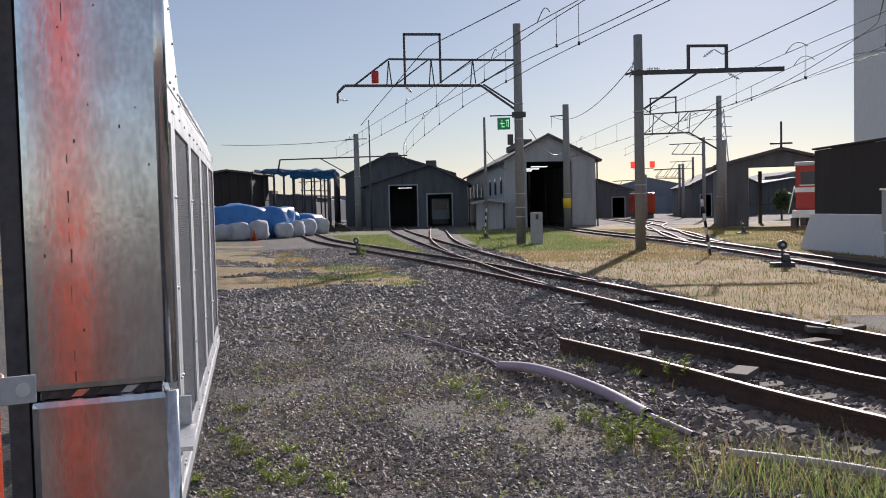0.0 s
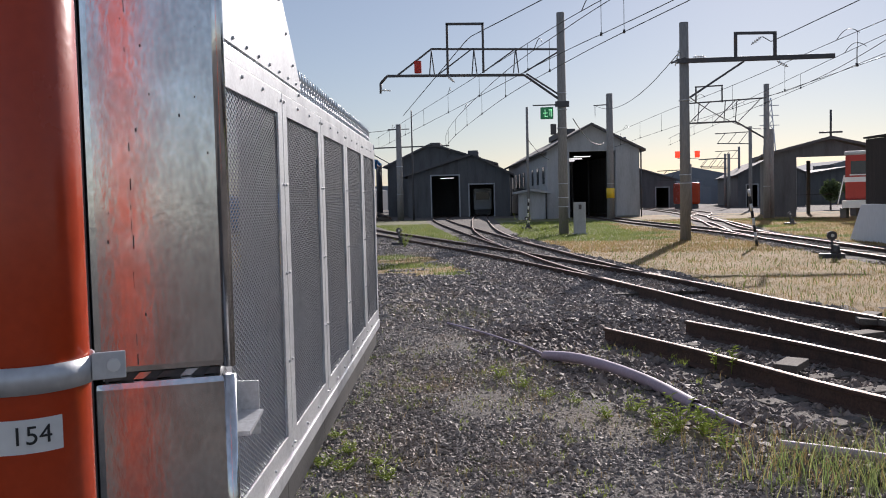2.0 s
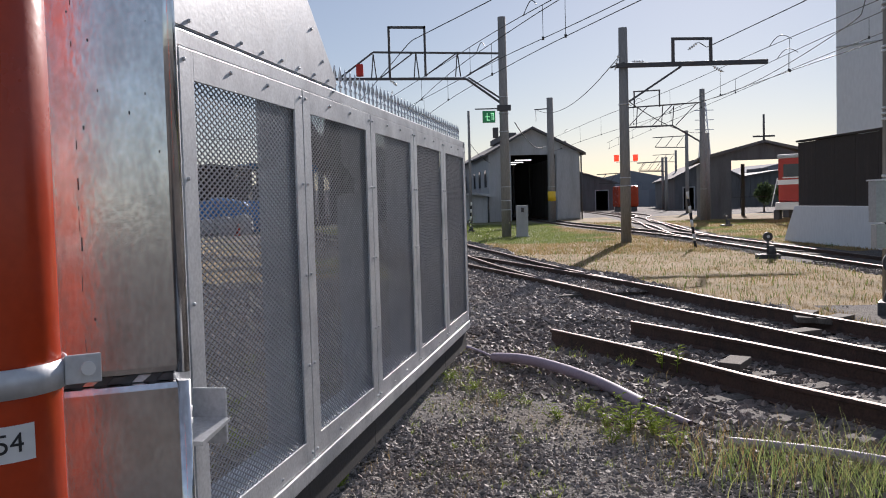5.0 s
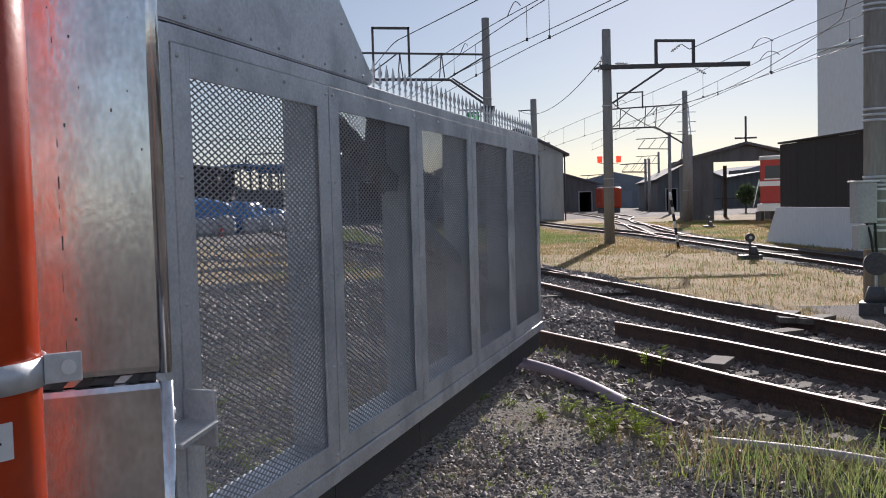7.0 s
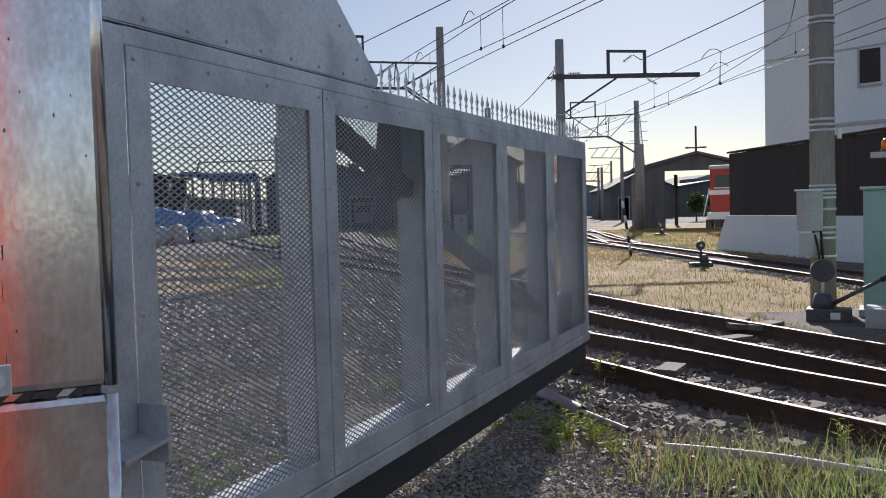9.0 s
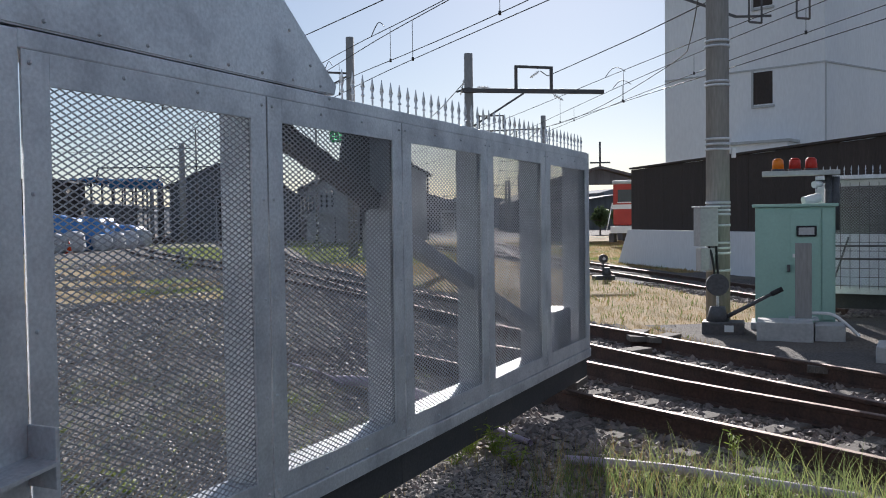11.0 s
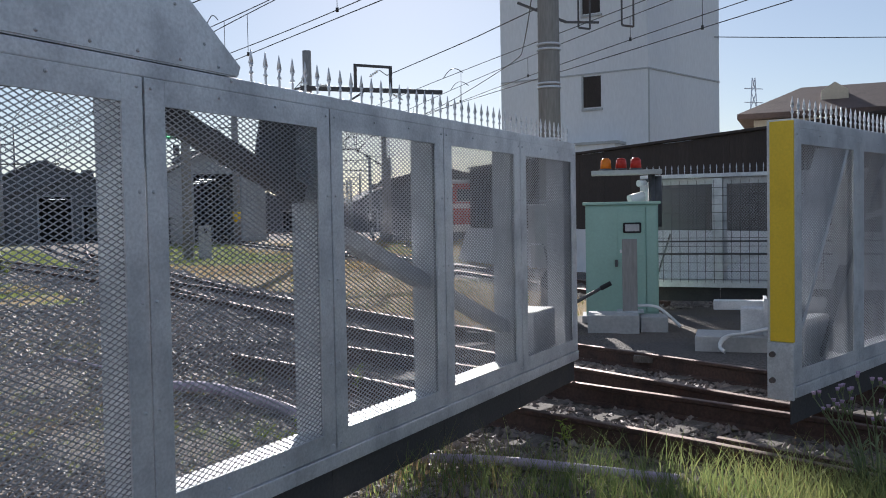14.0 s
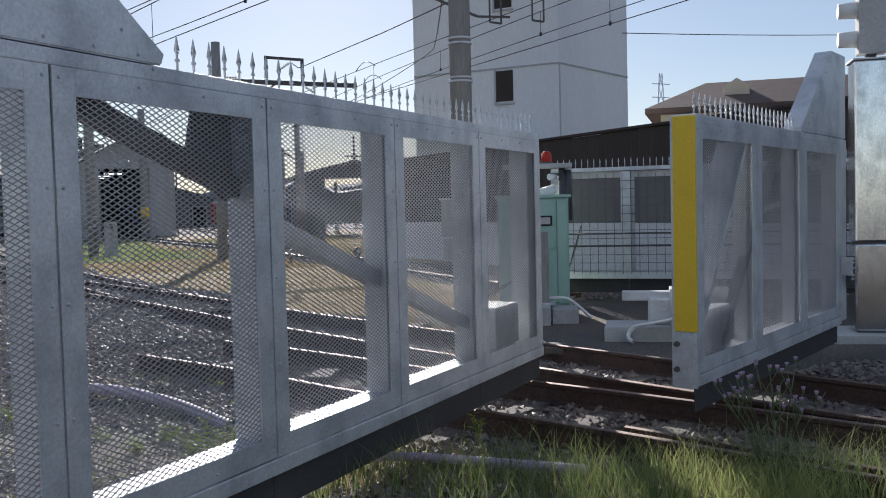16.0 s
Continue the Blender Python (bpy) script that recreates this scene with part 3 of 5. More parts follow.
part("lattice_bar", bar(bmesh.new(), (-1.6, 0, 7.05), (-0.1, 0, 7.9), 0.06, 0.06), STEEL_DARK, pole_a)
part("lattice_bar", bar(bmesh.new(), (-5.3, 0, 7.1), (-3.9, 0, 8.1), 0.05, 0.05), STEEL_DARK, pole_a)
part("lattice_bar", bar(bmesh.new(), (-3.4, 0, 7.1), (-2.0, 0, 8.05), 0.05, 0.05), STEEL_DARK, pole_a)
for x in (-4.9, -3.35):
    part("frame_leg", bar(bmesh.new(), (x, 0, 7.1), (x, 0, 9.25), 0.1, 0.1), STEEL_DARK, pole_a)
part("frame_top", bar(bmesh.new(), (-4.95, 0, 9.25), (-3.3, 0, 9.2), 0.1, 0.1), STEEL_DARK, pole_a)
part("lamp_box", B(-6.35, -6.05, -0.12, 0.12, 7.18, 7.7, 0.02), RED_OFF, pole_a, "small dark red box")
insulator(pole_a, (-7.85, -0.05, 6.5), (-7.4, -0.05, 6.45))
insulator(pole_a, (-4.9, 0, 7.0), (-4.6, -0.3, 6.7))
part("sign_arm", bar(bmesh.new(), (-1.25, -0.05, 5.62), (0, -0.05, 5.62), 0.05, 0.05), STEEL_DARK, pole_a)
GREEN_GLOW = glow("green_sign", (0.02, 0.22, 0.08), 0.12)
PALE_GLOW = glow("pale_sign_strokes", (0.35, 0.9, 0.5), 0.45)
sgn = part("sign_box", B(-0.93, -0.38, -0.2, 0.02, 5.02, 5.52, 0.02), GREEN_GLOW, pole_a, "green lit sign box")
bm = bmesh.new()
for a in ((-0.83, -0.62, 5.25, 5.28), (-0.75, -0.72, 5.12, 5.42), (-0.75, -0.62, 5.10, 5.14), (-0.58, -0.44, 5.38, 5.42), (-0.47, -0.44, 5.10, 5.42), (-0.54, -0.51, 5.12, 5.38)):
    box(bm, a[0], a[1], -0.215, -0.205, a[2], a[3])
part("sign_strokes", bm, PALE_GLOW, sgn)
part("horn_box", B(-0.5, -0.26, -0.15, 0.1, 4.35, 4.8, 0.02), STEEL_DARK, pole_a)
part("clamp", B(-0.3, 0.3, -0.26, -0.21, 5.5, 5.75, 0.01), STEEL_DARK, pole_a)

pole_b = pole("grey concrete line pole with a straight steel arm", 6.36, 32, 7.62, 0.19, (2.0, 2.3, 4.9))
part("arm", B(-0.3, 5.05, -0.28, -0.16, 6.18, 6.34, 0.01), STEEL_DARK, pole_b)
part("strut", bar(bmesh.new(), (0.15, -0.2, 5.0), (2.0, -0.2, 6.18), 0.07, 0.07), STEEL_DARK, pole_b)
for x in (1.72, 3.05):
    part("frame_leg", bar(bmesh.new(), (x, -0.2, 6.3), (x, -0.2, 7.15), 0.1, 0.1), STEEL_DARK, pole_b)
part("frame_top", bar(bmesh.new(), (1.67, -0.2, 7.15), (3.1, -0.2, 7.12), 0.09, 0.09), STEEL_DARK, pole_b)
part("cross_arm", bar(bmesh.new(), (-0.5, -0.25, 6.2), (0, -0.25, 6.35), 0.07, 0.07), STEEL_DARK, pole_b)
insulator(pole_b, (-0.35, -0.25, 6.1), (-0.2, -0.25, 6.7))
insulator(pole_b, (2.6, -0.2, 7.0), (2.25, -0.2, 6.75))
insulator(pole_b, (3.1, -0.25, 6.15), (3.4, -0.5, 5.9))
insulator(pole_b, (0.25, -0.25, 6.38), (0.7, -0.25, 6.38))

pole_c = pole("grey concrete line pole with a lattice arm beyond the tracks", 16.3, 57, 8.35, 0.2, (2.0,))
bm = bmesh.new()
bar(bm, (-5.0, 0, 6.05), (-1.9, 0, 6.1), 0.1, 0.1), bar(bm, (-1.9, 0, 6.1), (-0.1, 0, 5.0), 0.09, 0.09)
part("lower_chord", bm, STEEL_DARK, pole_c)
part("upper_chord", bar(bmesh.new(), (-4.7, 0, 7.3), (-0.1, 0, 7.5), 0.08, 0.08), STEEL_DARK, pole_c)
for x in (-4.9, -4.2, -2.6, -1.9):
    part("lattice_bar", bar(bmesh.new(), (x, 0, 6.05), (x + 0.1, 0, 7.35), 0.05, 0.05), STEEL_DARK, pole_c)
for a in (-4.7, -3.2, -1.7):
    part("lattice_bar", bar(bmesh.new(), (a, 0, 6.1), (a + 1.3, 0, 7.4), 0.05, 0.05), STEEL_DARK, pole_c)
for x in (-4.3, -2.7):
    part("frame_leg", bar(bmesh.new(), (x, 0, 7.3), (x, 0, 8.3), 0.08, 0.08), STEEL_DARK, pole_c)
part("frame_top", bar(bmesh.new(), (-4.35, 0, 8.3), (-2.65, 0, 8.35), 0.08, 0.08), STEEL_DARK, pole_c)
pole("stout grey concrete pole beside a line pole", 16.75, 57.6, 5.6, 0.19)

pole_d = pole("grey concrete pole in front of a pale shed", 7.4, 63.5, 8.8, 0.27, (2.5,))
part("cross_arm", bar(bmesh.new(), (-1.1, 0, 8.0), (0, 0, 8.05), 0.07, 0.07), STEEL_DARK, pole_d)
part("yellow_guard", rod(bmesh.new(), (0, 0, 1.5), (0, 0, 2.2), 0.285, seg=20), YELLOW, pole_d, "yellow pole guard")
insulator(pole_d, (-1.0, 0, 7.2), (-1.0, 0, 8.0))
thin = thing("thin_pole", "thin grey steel pole by a shed", "pole", m=pose(1.7, 66, 0))
part("shaft", rod(bmesh.new(), (0, 0, -0.05), (0, 0, 8.3), 0.11, 0.09, 12), CONCRETE_POLE, thin)
pole_l = pole("dark concrete pole with a long cross arm beside the curving track", -8.75, 74, 8.0, 0.27, (2.2, 4.5))
part("arm", bar(bmesh.new(), (-6.4, 0, 6.05), (4.2, 0, 6.15), 0.1, 0.1), STEEL_DARK, pole_l)
part("arm_end", rod(bmesh.new(), (-6.4, 0, 6.05), (-6.6, 0, 5.0), 0.07), STEEL_DARK, pole_l)
part("strut", bar(bmesh.new(), (-3.0, 0, 6.05), (0, 0, 4.3), 0.08, 0.08), STEEL_DARK, pole_l)
part("cross_arm", bar(bmesh.new(), (-0.9, 0, 7.6), (0.9, 0, 7.6), 0.07, 0.07), STEEL_DARK, pole_l)
mast = thing("steel_mast", "thin dark mast beside a concrete pole", "mast", m=pose(-7.7, 74.5, 0))
part("shaft", rod(bmesh.new(), (0, 0, -0.05), (0, 0, 9.2), 0.09, 0.05, 8), STEEL_DARK, mast)

pole_e = pole("thick grey concrete pole with steel bands and boxes", 6.5, 13.0, 11.5, 0.185, (0.75, 1.02, 1.1, 1.18, 1.45, 1.62, 1.68, 1.74, 1.8, 2.62, 2.7, 2.78, 3.6, 3.66, 4.2, 4.28, 5.3, 5.36))
jb = part("junction_box", B(-0.42, -0.12, -0.26, -0.03, 1.15, 1.74, 0.015), CONCRETE, pole_e, "pale grey junction box")
part("lid", B(-0.44, -0.10, -0.285, -0.01, 1.742, 1.765, 0.004), WHITE, jb)
part("small_box", B(-0.4, -0.17, -0.24, -0.06, 0.78, 1.12, 0.01), CONCRETE, pole_e)
tube("cable", [(-0.25, -0.2, 1.15), (-0.22, -0.28, 1.0), (-0.2, -0.3, 0.6), (-0.15, -0.28, 0.5), (-0.12, -0.25, 0.7), (-0.13, -0.2, 1.15)], 0.018, BLACK, pole_e, "black looped cable")
part("plate", B(0.14, 0.2, -0.2, -0.16, 2.5, 2.65), WHITE, pole_e)

WIRE = material("old_copper_wire", (0.06, 0.06, 0.06), 0.5, 0.5, 0.2, 3, 20, 0)


def wire(pts, r=0.016, sag=0.0, label="dark overhead line wire"):
    out = []
    for a, b in zip(pts[:-1], pts[1:]):
        n = 8
        for k in range(n):
            t = k / n
            q = Vector(a).lerp(Vector(b), t)
            out.append((q.x, q.y, q.z - sag * 4 * t * (1 - t)))
    out.append(pts[-1])
    return tube("overhead_wire", out, r, WIRE, label=label, category="wire", group="overhead wires")


def overhead(label, plan, z0, z1, step=6.0):
    """Two wires above a track, with loops and droppers between them."""
    line = smooth_line(plan, 1.0)
    t = thing("overhead_line", label, "wire", "overhead wires")
    for name, z, r in (("messenger_wire", z1, 0.011), ("contact_wire", z0, 0.010)):
        tube(name, [(x, y, z) for x, y in line[::3]], r, WIRE, t)
    for k, (x, y) in enumerate(line[2::int(step)]):
        part("dropper", rod(rod(bmesh.new(), (x, y, z0), (x, y, z1), 0.007, seg=5), (x, y, z0 - 0.03), (x, y, z0 + 0.05), 0.03, seg=6), WIRE, t)
    for x, y in line[9::17]:
        tube("jumper", [(x, y, z1), (x + 0.1, y - 0.2, z1 + 0.25), (x + 0.15, y - 0.9, z1 + 0.22), (x + 0.2, y - 1.3, z1)], 0.012, WIRE, t)


overhead("pair of overhead wires above the curving track", [(-9.4, 65.7), (-5.2, 50), (-1.2, 35.0), (1.4, 25.0), (2.4, 21.8), (4.6, 14), (8.2, -2)], 5.5, 6.3)
overhead("pair of overhead wires above the shed track", [(-5.5, 90), (-3.9, 60.8), (-0.4, 35.4), (1.9, 24.0), (3.1, 19.2), (5.2, 11.5), (9, -3)], 5.3, 6.2)
overhead("pair of overhead wires above the further track", [(8.0, 72), (9.0, 52), (9.9, 40.8), (10.4, 28.8), (10.7, 23.1), (11.2, 14), (12, -3)], 5.3, 6.3)
overhead("pair of overhead wires beyond the further track", [(13.5, 75), (12.3, 50), (11.6, 33.7), (11.4, 24.2), (11.6, 14), (12.6, -3)], 5.7, 6.25)
wire([(-6.5, 58, 7.2), (-1.5, 41, 9.0), (1.5, 33.9, 9.0), (10, 13.5, 9.0), (17, -4, 9.0)], 0.02)
wire([(9.0, 31.8, 7.0), (9.6, 32.9, 7.0), (10.2, 25.5, 7.0), (10.6, 16, 7.0), (11, -3, 7.0)], 0.016)
wire([(6.4, 63.5, 8.0), (6.2, 32, 6.6)], 0.015, 0.9)
wire([(3, 39, 5.0), (7.0, 63.5, 5.4)], 0.02, 0.5)
wire([(-20, 74, 7.4), (-8.7, 74, 7.6)], 0.02, 0.2)
wire([(6.5, 13, 7.0), (12, 26, 6.6), (16.3, 57, 7.6)], 0.014, 0.4)
wire([(6.3, 32, 5.2), (16.3, 57, 5.6)], 0.02, 0.4)
wire([(1.7, 66, 6.0), (4.0, 71, 4.5)], 0.02, 0.4)
wire([(24, 33, 9.2), (60, 34, 12)], 0.02, 0.3)

# ---- buildings ----
WALL_GREY = material("grey_sheet_wall", (0.13, 0.135, 0.14), 0.75, 0, 0.12, 0.6, 8, 0.1, (0.09, 0.09, 0.09), 0.5, streak=(3, 3, 0.4))
WALL_PALE = material("pale_sheet_wall", (0.46, 0.48, 0.49), 0.7, 0, 0.10, 0.6, 8, 0.1, (0.36, 0.37, 0.37), 0.5, streak=(3, 3, 0.4))
WALL_WHITE = material("white_tower_render", (0.80, 0.82, 0.84), 0.85, 0, 0.05, 0.25, 12, 0.1, (0.72, 0.74, 0.77), 0.5, streak=(1, 1, 0.3))
ROOF_GREY = material("dull_roof_sheet", (0.12, 0.12, 0.125), 0.8, 0, 0.2, 0.7, 10, 0.1, (0.16, 0.13, 0.11), 0.5)
ROOF_BROWN = material("brown_roof_tile", (0.095, 0.066, 0.058), 0.8, 0, 0.2, 1.0, 10, 0.2)
DARK_BOARD = material("dark_brown_board", (0.045, 0.036, 0.032), 0.85, 0, 0.3, 0.8, 14, 0.2, (0.07, 0.055, 0.05), 0.4, streak=(6, 6, 0.5))
CREAM = material("cream_wall", (0.50, 0.45, 0.36), 0.85, 0, 0.1, 0.6, 10, 0.1)
DARK_IN = material("dark_interior", (0.03, 0.03, 0.032), 0.9, 0, 0.2, 1, 10, 0)
GLASS = material("dark_window_glass", (0.05, 0.06, 0.07), 0.08, 0, 0.1, 2, 10, 0)
BLUE = material("blue_tarpaulin", (0.05, 0.22, 0.55), 0.45, 0, 0.15, 2.5, 20, 0.3, (0.03, 0.15, 0.42), 0.5)
NET = material("blue_net", (0.06, 0.25, 0.48), 0.7, 0, 0.2, 1.0, 30, 0.2, (0.04, 0.18, 0.36), 0.5, thin=0.5)
BAG = material("white_bulk_bag", (0.55, 0.56, 0.58), 0.8, 0, 0.15, 3, 20, 0.3, (0.42, 0.43, 0.45), 0.5)
LOCO_RED = material("loco_red_paint", (0.42, 0.05, 0.035), 0.4, 0, 0.12, 1.5, 20, 0.05)
GREEN_BOX = material("pale_green_paint", (0.36, 0.56, 0.47), 0.5, 0, 0.05, 1.5, 30, 0.05, (0.32, 0.50, 0.42), 0.45)
HOSE = material("lilac_hose", (0.45, 0.37, 0.46), 0.6, 0, 0.1, 2, 40, 0.1, (0.36, 0.30, 0.36), 0.4)


def gable_shed(name, label, m, w, depth, eave, apex, at, walls, roof, doors=(), sides=0, ridge_box=True, group=""):
    """A gabled shed; its front runs along x from 0 to w at y = 0, with door openings (x0, x1, top)."""
    s = thing(name, label, "shed", group, m=m)
    t = 0.25
    cuts = sorted(doors)
    slope = lambda x: eave + (apex - eave) * (x / at if x < at else (w - x) / (w - at))
    x = 0.0
    for a, b, top in list(cuts) + [(w, w, 0)]:
        if a - x > 0.02:
            pts = [(x, 0), (a, 0), (a, slope(a))] + ([(at, apex)] if x < at < a else []) + [(x, slope(x))]
            part("front_wall", prism(bmesh.new(), pts, 0, t), walls, s)
        if b > a:
            pts = [(a, top), (b, top), (b, slope(b))] + ([(at, apex)] if a < at < b else []) + [(a, slope(a))]
            part("front_wall", prism(bmesh.new(), pts, 0, t), walls, s)
            bm = bmesh.new()
            box(bm, a - 0.12, a, -0.06, 0, 0, top + 0.12), box(bm, b, b + 0.12, -0.06, 0, 0, top + 0.12), box(bm, a, b, -0.06, 0, top, top + 0.12)
            part("door_frame", bm, WALL_PALE, s)
        x = b
    bx = 0.6
    while bx < w - 0.3:
        for z0, z1 in ([(0.0, slope(bx) - 0.08)] if not any(a - 0.15 < bx < b + 0.1 for a, b, _ in cuts) else [(max(tp for a, b, tp in cuts if a - 0.15 < bx < b + 0.1) + 0.16, slope(bx) - 0.08)]):
            if z1 - z0 > 0.2:
                part("batten", B(bx, bx + 0.06, -0.035, -0.002, z0, z1), walls, s)
        bx += 0.85
    part("side_wall", B(0, t, t, depth, 0, eave), walls, s)
    part("side_wall", B(w - t, w, t, depth, 0, eave), walls, s)
    part("back_wall", prism(bmesh.new(), [(t, 0), (w - t, 0), (w - t, slope(w - t)), (at, apex), (t, slope(t))], depth - t, depth), walls, s)
    for a, b in (((-0.4, slope(0) - 0.4 * (apex - eave) / at), (at, apex)), ((at, apex), (w + 0.4, eave - 0.4 * (apex - eave) / (w - at)))):
        part("roof", prism(bmesh.new(), [a, b, (b[0], b[1] + 0.18), (a[0], a[1] + 0.18)], -0.5, depth + 0.4), roof, s)
    if ridge_box:
        part("ridge_vent", B(at - 0.5, at + 0.5, depth * 0.3, depth * 0.6, apex + 0.05, apex + 0.6, 0.05), roof, s)
    for k in range(sides):
        y = 2 + k * (depth - 4) / max(1, sides - 1)
        wn_ = part("window", B(-0.05, -0.003, y - 0.55, y + 0.55, eave * 0.52, eave * 0.78), GLASS, s)
        part("sill", B(-0.1, -0.003, y - 0.62, y + 0.62, eave * 0.50, eave * 0.515), WALL_PALE, wn_)
    part("gutter", bar(bmesh.new(), (-0.45, -0.4, eave - 0.1), (-0.45, depth, eave - 0.1), 0.12, 0.1), STEEL_DARK, s)
    part("downpipe", rod(bmesh.new(), (w + 0.1, -0.1, 0), (w + 0.1, -0.1, eave), 0.06), STEEL_DARK, s)
    return s


shed_l = gable_shed("engine_shed", "dark grey gabled engine shed with two open doors", pose(-9.3, 85, 0), 9.75, 9.5, 4.0, 5.85, 6.2, WALL_GREY, ROOF_GREY, ((2.3, 4.9, 3.95), (5.9, 8.2, 3.05)))
shed_rear = gable_shed("engine_shed", "taller dark gabled shed behind the engine shed", pose(-12.6, 95.5, 0), 11.5, 20, 5.4, 7.6, 4.8, WALL_GREY, ROOF_GREY)
shed_r = gable_shed("carriage_shed", "long pale gabled carriage shed with a tall open door", pose(3.25, 69.7, 0, 0, 0, 4.5), 7.2, 36, 5.25, 7.15, 3.45, WALL_PALE, ROOF_GREY, ((1.75, 5.3, 5.15),), 9)
part("sliding_door", B(5.35, 7.1, -0.16, -0.07, 0.1, 5.4, 0.01), WALL_PALE, shed_r)
# near-black strip laid over the shed floor
part("dark_floor_strip", B(2.5, 4.6, 0.6, 30, -0.02, 0.03), DARK_IN, shed_r)
LAMP_TUBE = glow("fluorescent_tube", (1.0, 1.0, 0.95), 1.1)
for k in range(4):
    part("tube_lamp", B(2.6, 3.9, 3 + 4 * k, 3.1 + 4 * k, 4.85, 4.93), LAMP_TUBE, shed_r)
for k in range(3):
    part("inner_column", B(2.2 + 1.5 * k, 2.4 + 1.5 * k, 12, 12.2, 0, 5.0), STEEL_DARK, shed_r)
for k in range(1):
    part("tube_lamp", B(3.0, 4.3, 2 + 3 * k, 2.1 + 3 * k, 3.75, 3.8), LAMP_TUBE, shed_l)
small = gable_shed("small_store", "small pale block store with a flat roof", pose(1.0, 68.2, 0), 2.0, 2.2, 2.0, 2.15, 1.0, WALL_PALE, WALL_PALE, ridge_box=False)
rail_car = thing("rail_car", "pale railcar standing inside the engine shed", "railcar", m=pose(-2.25, 88.5, 0))
part("body", B(-0.9, 0.9, 0, 6, 0.6, 2.7, 0.15), WALL_PALE, rail_car)
part("window", B(-0.65, 0.65, -0.02, 0.0, 1.6, 2.3, 0.005), GLASS, rail_car)
part("underframe", B(-0.8, 0.8, 0.2, 5.8, 0.1, 0.6, 0.02), STEEL_DARK, rail_car)

# open shed on the right
osd = thing("open_shed", "dark open-sided gabled shed over a track", "shed", m=pose(17.5, 60.7, 0, 0, 0, -12))
part("side_panel", B(0, 1.7, 0, 9, 0, 3.9), WALL_GREY, osd)
part("gable", prism(bmesh.new(), [(0, 3.9), (6.6, 3.9), (6.6, 4.1), (3.8, 5.0), (0, 4.1)], 0, 0.25), WALL_GREY, osd)
part("column", B(5.0, 5.4, 0, 0.4, 0, 3.9), WALL_GREY, osd)
part("column", B(6.4, 6.8, 0, 9, 0, 3.9), WALL_GREY, osd)
part("column", B(3.2, 3.45, 8, 8.3, 0, 3.9), WALL_GREY, osd)
part("roof", prism(bmesh.new(), [(-0.5, 3.95), (3.8, 5.02), (3.8, 5.2), (-0.5, 4.15)], -0.4, 9.4), ROOF_GREY, osd)
part("roof", prism(bmesh.new(), [(3.8, 5.02), (7.3, 4.1), (7.3, 4.28), (3.8, 5.2)], -0.4, 9.4), ROOF_GREY, osd)
part("finial", rod(rod(bmesh.new(), (3.8, 0, 5.1), (3.8, 0, 6.9), 0.07), (3.1, 0, 5.45), (4.5, 0, 5.45), 0.06), STEEL_DARK, osd)
part("rail_bar", bar(bmesh.new(), (2, 8, 1.4), (5, 8, 1.4), 0.06, 0.06), STEEL_DARK, osd)
gable_shed("store_shed", "low grey gabled store behind a dark fence", pose(25.6, 66, 0, 0, 0, -18), 9, 8, 4.6, 6.2, 6, WALL_GREY, ROOF_GREY, ridge_box=False)

# far sheds and yard
gable_shed("far_shed", "hazy grey gabled shed at the yard's end", pose(13.0, 118, 0), 9.0, 18, 3.6, 5.0, 4.5, WALL_GREY, ROOF_GREY, ((6.6, 8.2, 2.6),), group="far sheds")
gable_shed("far_shed", "long hazy grey shed at the yard's end", pose(27.5, 108, 0, 0, 0, -8), 7.5, 26, 3.8, 5.6, 3.6, WALL_GREY, ROOF_GREY, ((1.0, 2.2, 2.6), (3.0, 4.4, 2.6)), group="far sheds")
gable_shed("far_shed", "low hazy grey shed with a wide roof", pose(36, 118, 0), 16, 20, 3.4, 4.6, 8, WALL_GREY, ROOF_GREY, group="far sheds")
gable_shed("far_shed", "low dark shed beyond the scaffold", pose(-34, 120, 0), 14, 12, 3.6, 4.2, 7, WALL_GREY, ROOF_GREY, group="far sheds")
gable_shed("far_shed", "dark boxy shed beside the tarpaulins", pose(-25.5, 88, 0), 4.5, 8, 5.6, 5.9, 2.2, DARK_BOARD, ROOF_GREY, ridge_box=False, group="far sheds")
gable_shed("far_shed", "long low house row behind the tracks", pose(-16, 135, 0), 24, 10, 3.6, 5.0, 12, WALL_GREY, ROOF_GREY, ((3, 5, 2.2),), group="far sheds")
oc = thing("orange_railcar", "small orange railcar standing far down the yard", "railcar", m=pose(21.2, 104, 0))
part("body", B(-1.3, 1.1, 0, 4, 0.5, 3.0, 0.3), ORANGE, oc)
part("window", B(-0.9, -0.1, -0.03, 0.0, 1.7, 2.4), GLASS, oc)
part("bogie", B(-1.1, 0.9, 0.2, 3.8, -0.01, 0.5, 0.03), STEEL_DARK, oc)
sm_ = thing("signal_mast", "two red lamps on a thin far mast", "signal", m=pose(21.8, 113, 0))
part("mast", rod(bmesh.new(), (0.9, 0, 0), (0.9, 0, 7.2), 0.06), STEEL_DARK, sm_)
part("arm", bar(bmesh.new(), (-0.4, 0, 6.1), (2.2, 0, 6.1), 0.06, 0.06), STEEL_DARK, sm_)
for x in (-0.35, 2.05):
    part("lamp", rod(bmesh.new(), (x, 0, 6.2), (x, 0, 7.0), 0.3, 0.34, 12), RED, sm_, "glowing red lamp")
